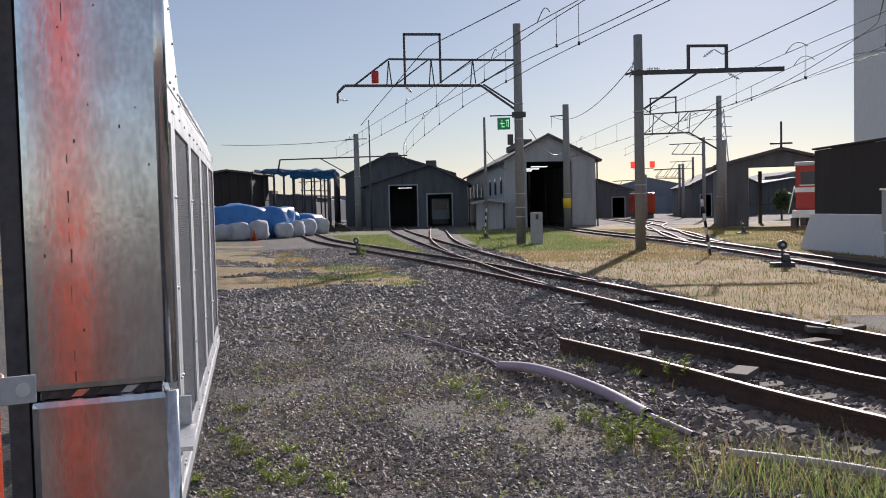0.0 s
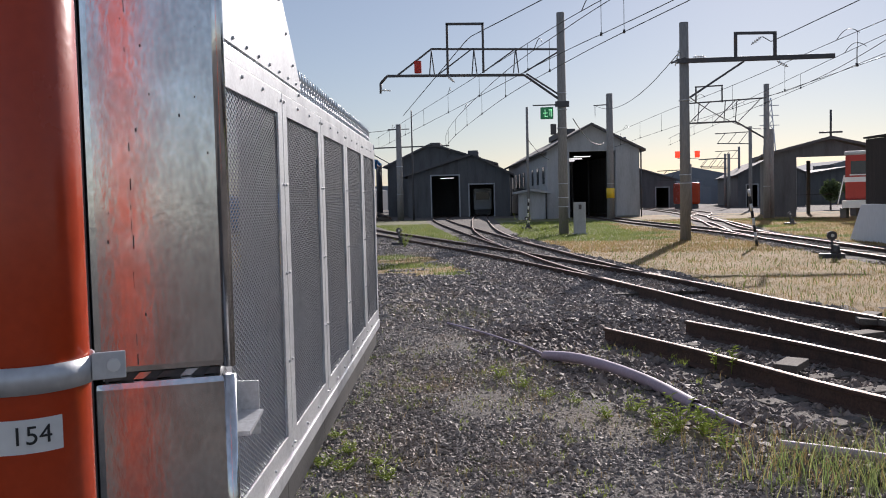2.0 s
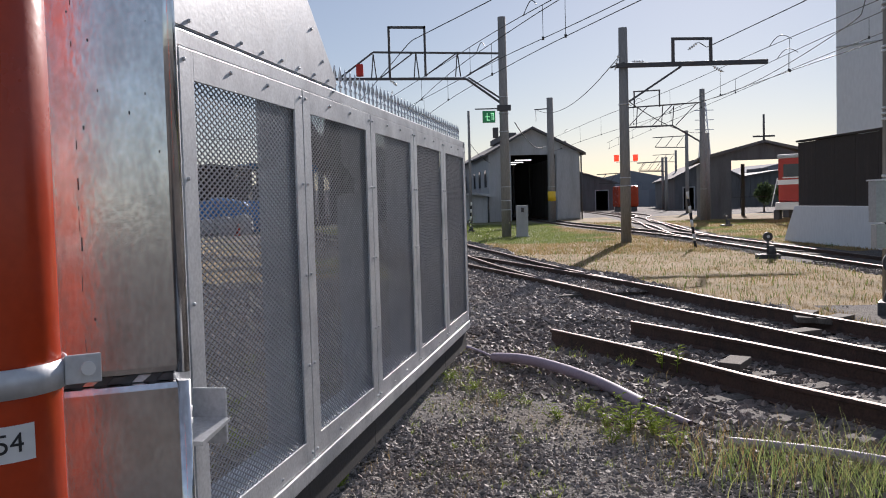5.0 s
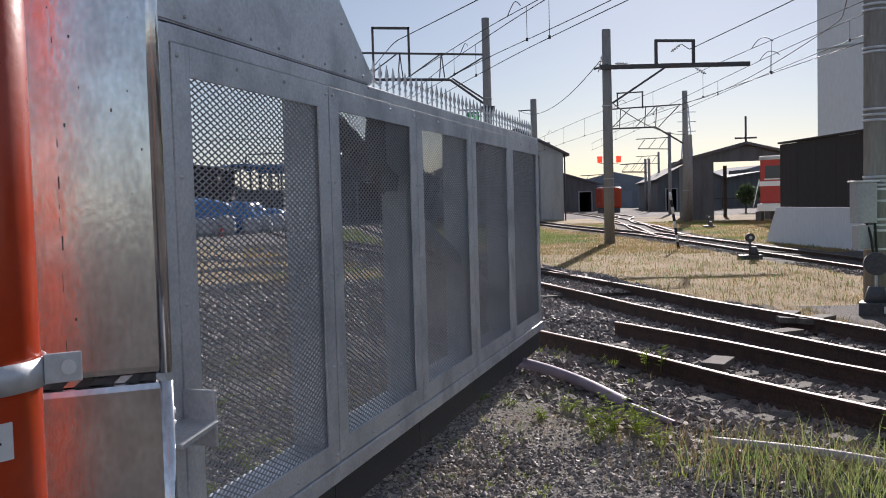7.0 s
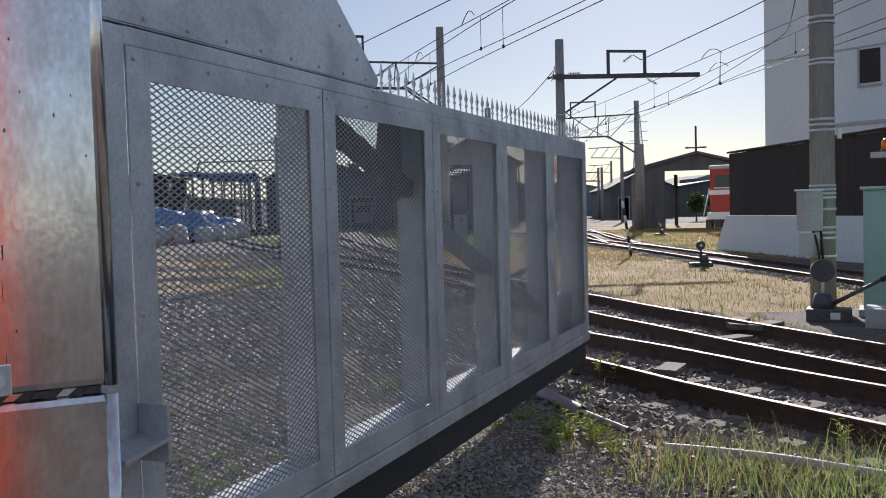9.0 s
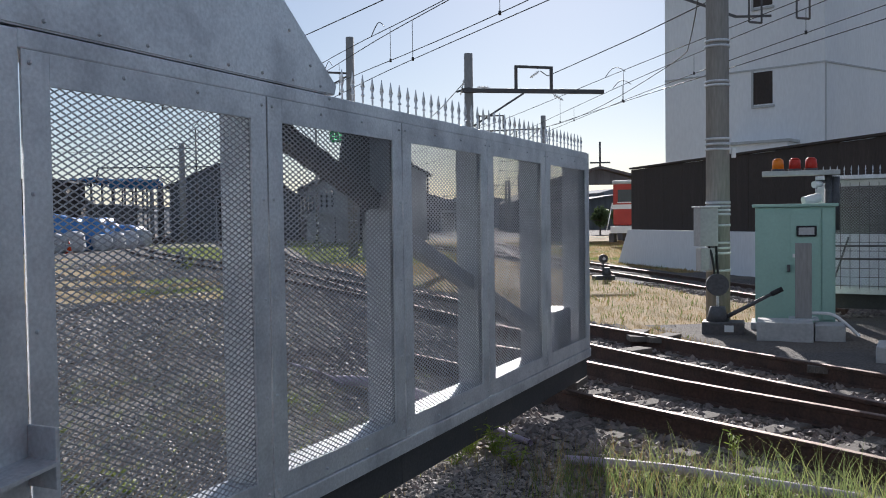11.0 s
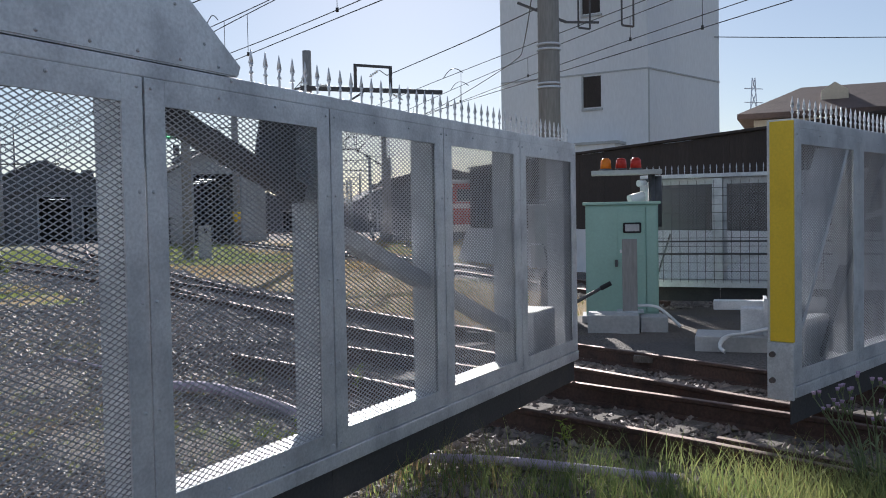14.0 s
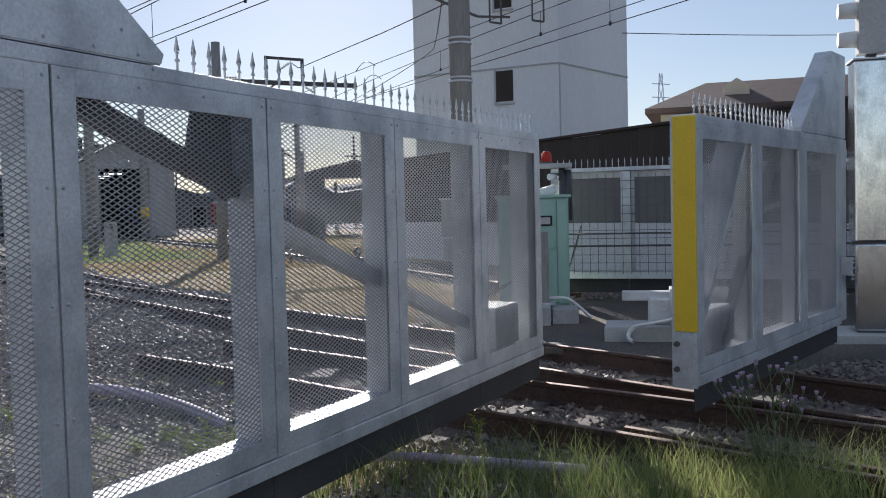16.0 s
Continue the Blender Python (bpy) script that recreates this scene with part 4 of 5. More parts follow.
for x, y, h in ((24.5, 100, 6.0), (27, 112, 6.5), (22.8, 85, 7.8), (32, 125, 8), (-14.5, 96, 5.5), (18.3, 90, 4.6), (30, 95, 5.2), (13.0, 98, 8)):
    q = pole("far grey concrete pole in the hazy yard", x, y, h, 0.18)
    part("arm", bar(bmesh.new(), (-3.2, 0, h - 0.6), (0, 0, h - 0.5), 0.08, 0.08), STEEL_DARK, q)
    part("arm", bar(bmesh.new(), (-3.0, 0, h - 1.5), (0, 0, h - 1.6), 0.08, 0.08), STEEL_DARK, q)
    for k in range(3):
        part("lattice_bar", bar(bmesh.new(), (-3 + k, 0, h - 1.5), (-2.3 + k, 0, h - 0.6), 0.05, 0.05), STEEL_DARK, q)


def pylon(label, x, y, h, w, m=STEEL_DARK):
    p = thing("lattice_pylon", label, "pylon", "far pylons", m=pose(x, y, 0))
    lv = 9
    at_ = lambda k: (w / 2) * (1 - 0.85 * k / lv)
    for sx in (-1, 1):
        part("leg", rod(bmesh.new(), (sx * w / 2, 0, 0), (sx * at_(lv), 0, h), w * 0.03, seg=4), m, p)
    for k in range(lv):
        z0, z1 = h * k / lv, h * (k + 1) / lv
        part("lattice_bar", bar(bar(bmesh.new(), (-at_(k), 0, z0), (at_(k + 1), 0, z1), w * 0.03, w * 0.03), (at_(k), 0, z0), (-at_(k + 1), 0, z1), w * 0.03, w * 0.03), m, p)
    for z in (0.72, 0.82, 0.92):
        part("cross_arm", bar(bmesh.new(), (-w * 0.5, 0, h * z), (w * 0.5, 0, h * z), w * 0.035, w * 0.035), m, p)
    return p


# pale blue grey steel: distance haze put into the colour
HAZY = material("hazy_steel", (0.72, 0.75, 0.8), 0.8, 0, 0.1, 1, 5, 0)
pylon("hazy steel pylon far beyond the yard", 124, 430, 46, 9, HAZY)
pylon("hazy steel pylon far behind the houses", 270, 335, 62, 10, HAZY)

# distant roofs, their haze put into a bluish grey colour
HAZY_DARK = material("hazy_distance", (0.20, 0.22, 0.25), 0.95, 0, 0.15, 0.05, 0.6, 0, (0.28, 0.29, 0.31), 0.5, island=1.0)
hr = np.random.default_rng(21)
bm = bmesh.new()
for k in range(150):
    a, r = radians(-34 + 82 * hr.random()), 150 + 190 * hr.random()
    x, y, w_, h_ = r * math.sin(a), r * math.cos(a), 5 + 16 * hr.random(), 2.2 + 4.0 * hr.random() ** 2 * r / 220
    m_ = Matrix.Translation((x, y, 0)) @ Matrix.Rotation(hr.random() * 0.8 - 0.4, 4, "Z")
    if hr.random() < 0.6:
        q = [bm.verts.new(m_ @ Vector((px, py, pz))) for py in (0, 12) for px, pz in ((0, 0), (w_, 0), (w_, h_), (w_ / 2, h_ * 1.35), (0, h_))]
        bm.faces.new(q[:5]), bm.faces.new(q[9:4:-1])
        for i in range(5):
            bm.faces.new((q[i], q[5 + i], q[5 + (i + 1) % 5], q[(i + 1) % 5]))
    else:
        box(bm, 0, w_, 0, 10, 0, h_, m=m_)
bmesh.ops.recalc_face_normals(bm, faces=bm.faces)
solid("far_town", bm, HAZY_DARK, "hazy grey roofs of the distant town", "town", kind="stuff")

# tower block
twr = thing("tower_block", "tall plain white rendered tower block with small windows", "building")
cn, lf, rt = Vector((19.6, 30.6, 0)), Vector((15.55, 35.75, 0)), Vector((24.9, 33.2, 0))
bk = lf + rt - cn
bm = bmesh.new()
lo = [bm.verts.new((*q.xy, 0)) for q in (cn, rt, bk, lf)]
hi = [bm.verts.new((*q.xy, 13.2)) for q in (cn, rt, bk, lf)]
bm.faces.new(lo[::-1]), bm.faces.new(hi)
for i in range(4):
    bm.faces.new((lo[i], lo[(i + 1) % 4], hi[(i + 1) % 4], hi[i]))
part("wall", bm, WALL_WHITE, twr)


def on_face(a, b, u0, u1, z0, z1, out, mat, name, parent, depth=0.0):
    """A box let on to the face from a to b, from u0 to u1 along it."""
    d = b - a
    m = Matrix.Translation((a.x, a.y, 0)) @ Matrix.Rotation(math.atan2(d.y, d.x), 4, "Z")
    return part(name, box(bmesh.new(), u0, u1, -out, depth, z0, z1, m=m), mat, parent)


LL = (cn - lf).length
for u, z in ((0.585, 5.95), (0.585, 9.75)):
    w_ = on_face(lf, cn, LL * u, LL * u + 0.75, z, z + 1.25, 0.02, DARK_BOARD, "window", twr, 0.1)
    on_face(lf, cn, LL * u - 0.08, LL * u, z - 0.06, z + 1.31, 0.05, WALL_PALE, "frame", w_)
    on_face(lf, cn, LL * u - 0.08, LL * u + 0.83, z - 0.14, z - 0.06, 0.08, WALL_PALE, "sill", w_)
on_face(lf, cn, LL * 0.46, LL * 0.84, 2.0, 4.35, 0.9, WALL_WHITE, "lean_to", twr)
on_face(lf, cn, LL * 0.44, LL * 0.86, 4.352, 4.46, 1.0, WALL_PALE, "lean_to_roof", twr)
on_face(lf, cn, 0.0, LL, 7.28, 7.34, 0.04, WALL_PALE, "string_course", twr)
RL = (rt - cn).length
on_face(cn, rt, 0.0, RL, 7.28, 7.34, 0.04, WALL_PALE, "string_course", twr)
on_face(cn, rt, 0.0, 0.06, 0, 7.28, 0.04, WALL_PALE, "corner_trim", twr)
d_ = rt - cn
hood = part("vent_hood", prism(bmesh.new(), [(0, 3.6), (1.3, 3.6), (0.0, 4.35)], -0.5, 0.0), STEEL_DARK, twr)
hood.matrix_basis = Matrix.Translation((cn.x, cn.y, 0)) @ Matrix.Rotation(math.atan2(d_.y, d_.x), 4, "Z") @ Matrix.Translation((RL * 0.6, 0, 0))

# wall with a dark board fence
wall = thing("yard_wall", "pale concrete wall with dark boarding above it", "wall", kind="structure")
wm = Matrix.Translation((11.3, 29.3, 0)) @ Matrix.Rotation(radians(-86.5), 4, "Z")
part("concrete_base", prism(bmesh.new(), [(-0.75, -0.05), (26, -0.05), (26, 1.18), (0.1, 1.18)], 0.0, 0.5, bevel=0.01), WALL_WHITE, wall).matrix_basis = wm
for k in range(22):
    part("board_panel", box(bmesh.new(), 0.15 + k * 1.2, 1.343 + k * 1.2, 0.12, 0.2, 1.185, 3.22 + 0.008 * (k % 3), 0.006), DARK_BOARD, wall).matrix_basis = wm
part("cable", rod(bmesh.new(), (11.5, -0.03, 1.1), (11.0, -0.03, 0.1), 0.02), BLACK, wall).matrix_basis = wm
part("coping", box(bmesh.new(), 0.1, 26.6, 0.06, 0.26, 3.24, 3.3, 0.01), DARK_BOARD, wall).matrix_basis = wm

bkt = thing("line_bracket", "dark steel line bracket hung from overhead wires", "bracket", m=pose(11.35, 19.5, 0, 0, 0, -30))
part("arm", bar(bar(bmesh.new(), (-2.2, 0, 6.9), (-1.0, 0, 6.35), 0.06, 0.06), (-1.0, 0, 6.35), (-0.2, 0, 6.3), 0.05, 0.05), STEEL_DARK, bkt)
for x in (-0.7, 0.35):
    bm = bmesh.new()
    for a, b in (((x, 0, 6.2), (x, 0, 6.95)), ((x + 0.28, 0, 6.15), (x + 0.28, 0, 6.95)), ((x, 0, 6.2), (x + 0.28, 0, 6.15)), ((x, 0, 6.95), (x + 0.28, 0, 6.95))):
        bar(bm, a, b, 0.045, 0.045)
    part("loop", bm, STEEL_DARK, bkt)

# house
hs = thing("house", "cream house with a brown hipped roof and dormer", "house", m=pose(28.0, 35.6, 0, 0, 0, -42))
part("wall", B(0.5, 14, 0.4, 9, 0, 5.94), CREAM, hs)
bm = bmesh.new()
v = [bm.verts.new(q) for q in ((-0.2, -0.4, 6.2), (14.8, -0.4, 6.2), (14.8, 9.8, 6.2), (-0.2, 9.8, 6.2), (2.6, 4.6, 7.9), (12, 4.6, 7.9))]
v2 = [bm.verts.new((a.co.x, a.co.y, 5.95)) for a in v[:4]]
for q in ((0, 1, 5, 4), (1, 2, 5), (2, 3, 4, 5), (3, 0, 4)):
    bm.faces.new([v[i] for i in q])
for i in range(4):
    bm.faces.new((v2[i], v2[(i + 1) % 4], v[(i + 1) % 4], v[i]))
bm.faces.new(v2[::-1])
part("roof", bm, ROOF_BROWN, hs)
part("dormer", prism(bmesh.new(), [(3.5, 6.75), (4.7, 6.75), (4.7, 7.3), (4.1, 7.7), (3.5, 7.3)], 1.6, 3.8), CREAM, hs)
for x in (2.5, 6.0, 9.5):
    w_ = part("window", B(x, x + 1.5, 0.34, 0.39, 3.4, 4.6), GLASS, hs)
    part("sill", B(x - 0.1, x + 1.6, 0.28, 0.39, 3.28, 3.39), WALL_PALE, w_)
part("balcony", B(8.5, 13.5, -1.0, 0.39, 2.2, 3.2), CREAM, hs)
part("balcony_rail", B(1.0, 4.0, -0.6, 0.39, 4.4, 4.5), STEEL_DARK, hs)
hb2 = gable_shed("house", "cream two-storey house beyond the far gate post", pose(33, 20, 0, 0, 0, -55), 9, 8, 5.6, 7.4, 4.5, CREAM, ROOF_BROWN, ridge_box=False)

# locomotive
lc = thing("locomotive", "red and white diesel locomotive parked behind the wall", "locomotive", m=pose(17.2, 46.6, 0, 0, 0, -38))
part("cab", B(0, 2.7, 0, 3.0, 1.15, 3.45, 0.12), LOCO_RED, lc)
part("roof", B(-0.05, 2.75, -0.05, 3.05, 3.4, 3.62, 0.1), WALL_PALE, lc)
part("white_band", B(-0.012, 2.712, -0.012, 3.0, 2.05, 2.3, 0.004), WHITE, lc, "white band")
for x in (0.3, 1.55):
    w_ = part("cab_window", B(x, x + 0.85, -0.03, 0.0, 2.45, 3.1, 0.005), GLASS, lc)
    part("frame", B(x - 0.05, x + 0.9, -0.02, -0.001, 2.38, 2.44), WHITE, w_)
part("hood", B(0.35, 2.35, 3.0, 11, 1.15, 2.9, 0.12), LOCO_RED, lc)
part("underframe", B(0.05, 2.65, -0.6, 11, 0.75, 1.14, 0.03), WHITE, lc)
part("footplate_step", B(-0.1, 0.2, -0.4, 0.1, 0.25, 0.75, 0.02), STEEL_DARK, lc)
for y in (1.2, 3.2, 8.0, 9.8):
    part("wheel", rod(bmesh.new(), (0.5, y, 0.5), (2.2, y, 0.5), 0.43, seg=20), STEEL_DARK, lc)
part("bogie", B(0.35, 2.35, 0.6, 4, 0.3, 0.74, 0.03), STEEL_DARK, lc)
part("handrail", rod(bmesh.new(), (-0.25, -0.3, 0.9), (0.0, -0.05, 2.4), 0.03), WHITE, lc)

# scaffold with blue netting, tarpaulins and bags
scf = thing("scaffold_shelter", "steel scaffold shelter hung with torn blue netting", "scaffold", m=pose(-21.8, 92.5, 0, 0, 0, 5))
for j in range(2):
    for k in range(9):
        part("post", rod(bmesh.new(), (k * 1.05, j * 9, 0), (k * 1.05, j * 9, 5.9), 0.1, seg=6), STEEL_DARK, scf)
for k in range(5):
    part("post", rod(bmesh.new(), (8.4, 1.5 + k * 1.5, 0), (8.4, 1.5 + k * 1.5, 5.6), 0.1, seg=6), STEEL_DARK, scf)
part("rail", bar(bmesh.new(), (0, 0, 5.9), (8.4, 0, 5.6), 0.15, 0.2), STEEL_DARK, scf)
part("rail", bar(bmesh.new(), (0, 0, 3.0), (8.4, 0, 3.0), 0.07, 0.07), STEEL_DARK, scf)
bm = bmesh.new()
bmesh.ops.create_grid(bm, x_segments=26, y_segments=14, size=1)
for v in bm.verts:
    x, y = (v.co.x + 1) * 4.3 - 0.1, (v.co.y + 1) * 4.6 - 0.2
    v.co = (x, y, 6.15 + 0.45 * noise.noise((x * 0.7, y * 0.7, 2)) - 0.1 * x / 4 - (0.9 * abs(noise.noise((x * 1.3, 0, 7))) if y < 0.4 else 0))
nt_ = part("netting", bm, NET, scf, "torn blue netting")
nt_.modifiers.new("thick", "SOLIDIFY").thickness = 0.03
bm = bmesh.new()
bmesh.ops.create_grid(bm, x_segments=26, y_segments=5, size=1)
for v in bm.verts:
    x, z = (v.co.x + 1) * 2.3 + 3.8, v.co.y
    v.co = (x, -0.15 + 0.12 * noise.noise((x, z, 3)), 5.75 + 0.38 * z * (1 + 0.6 * noise.noise((x * 1.5, 4, 1))) - 0.04 * x)
nt2 = part("netting", bm, NET, scf)
nt2.modifiers.new("thick", "SOLIDIFY").thickness = 0.03


def lump(name, label, category, x, y, sx, sy, sz, mat, seed, group=""):
    """A soft heap or bag resting on the ground."""
    bm = bmesh.new()
    bmesh.ops.create_icosphere(bm, subdivisions=3, radius=1)
    for v in bm.verts:
        c = v.co.copy()
        q = 1 + 0.18 * noise.noise(c * 1.6 + Vector((seed, 0, 0))) + 0.07 * noise.noise(c * 4 + Vector((seed, 3, 0)))
        e = max(abs(c.x), abs(c.y), abs(c.z))
        c = c.lerp(c / e, 0.45) * q
        v.co = (c.x * sx, c.y * sy, max(0.0, c.z + 0.85) * sz * 0.55)
    return solid(name, bm, mat, label, category, group, m=pose(x, y, 0, 0, 0, seed * 40), smooth=True)


for i, (x, y, sx, sz) in enumerate(((-14.4, 57, 2.2, 2.2), (-12.6, 59, 1.6, 2.1), (-13.6, 66, 1.7, 1.7), (-12.1, 68, 1.3, 1.5), (-17.5, 58, 2.0, 2.2))):
    lump("tarpaulin", "bulging heap under a creased blue tarpaulin", "tarpaulin", x, y, sx, 1.3, sz, BLUE, i + 1, "blue heaps")
for i, (x, y, s) in enumerate(((-14.9, 54.4, 0.6), (-13.8, 54.6, 0.62), (-12.7, 55.0, 0.58), (-11.6, 57.2, 0.6), (-11.2, 59.2, 0.55), (-10.9, 62.0, 0.6), (-11.3, 64.3, 0.5), (-15.9, 54.2, 0.6), (-10.6, 66.5, 0.5), (-14.3, 54.7, 0.55))):
    b = lump("bulk_bag", "filled grey white bulk bag standing on gravel", "bag", x, y, s, s, 1.0 + 0.1 * (i % 3), BAG, i + 11, "bulk bags")
cone = thing("traffic_cone", "small orange traffic cone on the gravel", "cone", m=pose(-12.4, 52.5, 0))
part("cone", rod(bmesh.new(), (0, 0, 0.03), (0, 0, 0.7), 0.16, 0.03, 16), ORANGE, cone)
part("base", B(-0.2, 0.2, -0.2, 0.2, 0, 0.04, 0.01), ORANGE, cone)
stk = thing("rail_stack", "stack of rusty rails beside the curving track", "rails", m=pose(-10.5, 78, 0, 0, 0, 100))
for k in range(4):
    part("rail", bar(bmesh.new(), (-7, k * 0.5, 0.3 + 0.25 * (k % 2)), (7, k * 0.5, 0.3 + 0.25 * (k % 2)), 0.12, 0.16), RAIL_SIDE, stk)
part("bearer", B(-5, -4.7, -0.3, 2, 0, 0.22), SLEEPER, stk)
part("bearer", B(4.7, 5, -0.3, 2, 0, 0.22), SLEEPER, stk)

# ---- crossing equipment ----
CBM = pose(6.42, 11.72, 0, 0, 0, -30)
cab = thing("control_cabinet", "pale green steel control cabinet on a footing", "cabinet", m=CBM)
part("footing", B(-0.06, 1.10, -0.06, 0.56, -0.08, 0.1, 0.012), CONCRETE, cab)
body = part("body", B(0, 1.04, 0, 0.5, 0.102, 1.72, 0.012), GREEN_BOX, cab)
part("top", B(-0.04, 1.08, -0.04, 0.54, 1.722, 1.765, 0.008), GREEN_BOX, cab)
dr = part("door", B(0.02, 0.86, -0.024, -0.002, 0.16, 1.69, 0.006), GREEN_BOX, cab)
part("door", B(0.87, 1.02, -0.024, -0.002, 0.16, 1.69, 0.006), GREEN_BOX, cab)
mw = part("meter_hatch", B(0.46, 0.84, -0.04, -0.026, 0.98, 1.62, 0.004), GREEN_BOX, dr)
part("window_rim", B(0.54, 0.8, -0.055, -0.042, 1.31, 1.46, 0.02), BLACK, mw, "black rounded window rim")
part("window", B(0.57, 0.77, -0.062, -0.057, 1.335, 1.435), CONCRETE, mw)
part("name_plate", B(0.49, 0.62, -0.046, -0.042, 1.02, 1.07), WHITE, mw)
for x in (0.42, 0.55):
    part("handle", box(bmesh.new(), x, x + 0.04, -0.07, -0.026, 0.82, 0.92, 0.008), STEEL_DARK, dr)
slab = thing("concrete_slab", "pair of pale concrete blocks before the cabinet", "block", m=pose(6.08, 11.05, 0, 0, 0, -30))
part("block", B(0, 0.68, -0.45, 0.1, -0.05, 0.24, 0.015), CONCRETE, slab)
part("block", B(0.70, 1.06, -0.3, 0.15, -0.05, 0.20, 0.015), CONCRETE, slab)
stp = thing("steel_stump", "short grey steel post bolted to a concrete block", "post", m=pose(6.48, 10.8, 0.24, 0, 0, -30))
part("post", B(0, 0.2, -0.05, 0.13, 0.0, 1.0, 0.01), CONCRETE_POLE, stp)
part("base_plate", B(-0.08, 0.28, -0.12, 0.2, 0, 0.02), GALV, stp)
tube("cable", [(6.65, 10.75, 0.32), (6.8, 10.68, 0.33), (6.98, 10.6, 0.29), (7.1, 10.35, 0.05)], 0.02, WHITE, None, "pale cable trailing over a concrete block", "cable")

bc = thing("beacon_stand", "grey shelf with one amber and two red beacons on a post", "beacon", m=pose(7.36, 11.98, -0.22, 0, 0, -30))
part("post", rod(bmesh.new(), (0.3, 0, 0), (0.3, 0, 2.4), 0.05, seg=12), STEEL_DARK, bc)
part("shelf", B(-0.6, 0.45, -0.16, 0.16, 2.4, 2.47, 0.008), CONCRETE, bc)
part("tank", rod(bmesh.new(), (0.36, 0.15, 1.6), (0.36, 0.15, 2.38), 0.1, seg=16), STEEL_DARK, bc)
cm = part("camera_arm", bar(bmesh.new(), (0.3, 0, 2.3), (0.12, -0.05, 2.3), 0.04, 0.04), STEEL_DARK, bc)
part("flood_lamp", rod(bmesh.new(), (0.18, -0.12, 2.08), (-0.03, -0.2, 2.0), 0.07, 0.09, 14), WHITE, bc, "white flood lamp")
part("flood_lamp", rod(bmesh.new(), (0.2, -0.1, 2.27), (0.1, -0.2, 2.26), 0.04, 0.05, 14), WHITE, bc)
for i, (x, mt) in enumerate(((-0.38, AMBER), (-0.15, RED_OFF), (0.07, RED_OFF))):
    bn = part("beacon", rod(rod(bmesh.new(), (x, 0, 2.5), (x, 0, 2.63), 0.085, 0.075, 20), (x, 0, 2.63), (x, 0, 2.66), 0.075, 0.045, 20), mt, bc, ("amber" if i == 0 else "red") + " beacon dome")
    part("base", rod(bmesh.new(), (x, 0, 2.47), (x, 0, 2.502), 0.095, seg=20), STEEL_DARK, bn)

lv = thing("point_lever", "black point lever with a weight and round target disc", "lever", m=pose(5.85, 11.5, 0, 0, 0, -30))
part("base", B(-0.3, 0.25, -0.18, 0.18, -0.03, 0.16, 0.02), STEEL_DARK, lv)
part("gear_case", rod(bmesh.new(), (-0.1, 0, 0.14), (-0.1, 0, 0.36), 0.16, 0.1, 12), STEEL_DARK, lv)
part("lever_arm", rod(bmesh.new(), (-0.05, 0, 0.18), (0.66, -0.05, 0.58), 0.03, 0.022, 8), STEEL_DARK, lv)
part("grip", rod(bmesh.new(), (0.6, -0.045, 0.545), (0.74, -0.055, 0.62), 0.034, seg=8), BLACK, lv)
part("target_stem", rod(bmesh.new(), (-0.1, 0, 0.34), (-0.1, 0, 0.55), 0.02, seg=8), WHITE, lv)
part("target_disc", rod(bmesh.new(), (-0.115, 0.05, 0.66), (-0.09, -0.05, 0.66), 0.15, seg=24), STEEL_DARK, lv)
part("marking", B(0.0, 0.12, -0.19, -0.182, 0.03, 0.12), WHITE, lv)

gd = thing("gate_motor", "grey gate drive motor with pale hoses on a concrete plinth", "motor", m=pose(6.74, 8.72, 0, 0, 0, -38))
part("plinth", B(-0.45, 1.2, -0.32, 0.32, -0.05, 0.17, 0.015), CONCRETE, gd)
part("gearbox", B(0.05, 0.55, -0.15, 0.15, 0.172, 0.5, 0.03), GALV, gd)
part("motor", rod(bmesh.new(), (0.6, 0, 0.45), (0.95, 0, 0.45), 0.16, seg=20), CONCRETE, gd)
part("motor_cap", rod(bmesh.new(), (0.95, 0, 0.45), (1.02, 0, 0.45), 0.16, 0.1, 20), CONCRETE, gd)
part("lock_beam", B(-0.25, 0.35, -0.06, 0.1, 0.45, 0.56, 0.01), GALV, gd)
part("fin", B(0.3, 0.34, -0.2, 0.2, 0.172, 0.6, 0.005), GALV, gd)
for k in range(3):
    tube("hose", [(0.7, -0.1 - 0.03 * k, 0.35), (0.45, -0.3 - 0.03 * k, 0.3), (0.1, -0.36 - 0.02 * k, 0.22), (-0.1 - 0.02 * k, -0.36, 0.19), (-0.2, -0.4, 0.05), (-0.12, -0.45 - 0.05 * k, 0.03)], 0.018, WHITE, gd, "pale flexible hose")

for nm, (x, y), lab in (("point_indicator", (7.85, 22.0), "low black point indicator lamp by the further track"), ("point_indicator", (-3.9, 32.5), "low black point indicator by the curving track"), ("point_indicator", (14.0, 45), "small dark point indicator in the dry grass"), ("point_indicator", (1.1, 47), "small dark point lever in green grass")):
    q = thing(nm, lab, "indicator", "point indicators", m=pose(x, y, 0))
    part("base", B(-0.28, 0.28, -0.12, 0.12, -0.03, 0.12, 0.02), STEEL_DARK, q)
    part("gear_case", rod(bmesh.new(), (0.1, 0, 0.1), (0.1, 0, 0.32), 0.12, 0.07, 10), STEEL_DARK, q)
    part("stem", rod(bmesh.new(), (0, 0, 0.1), (0, 0, 0.5), 0.03, seg=8), STEEL_DARK, q)
    part("target", rod(bmesh.new(), (0, -0.05, 0.55), (0, 0.05, 0.55), 0.11, seg=16), STEEL_DARK, q)
    part("lens", rod(bmesh.new(), (0, -0.06, 0.55), (0, -0.05, 0.55), 0.04, seg=12), WHITE, q)


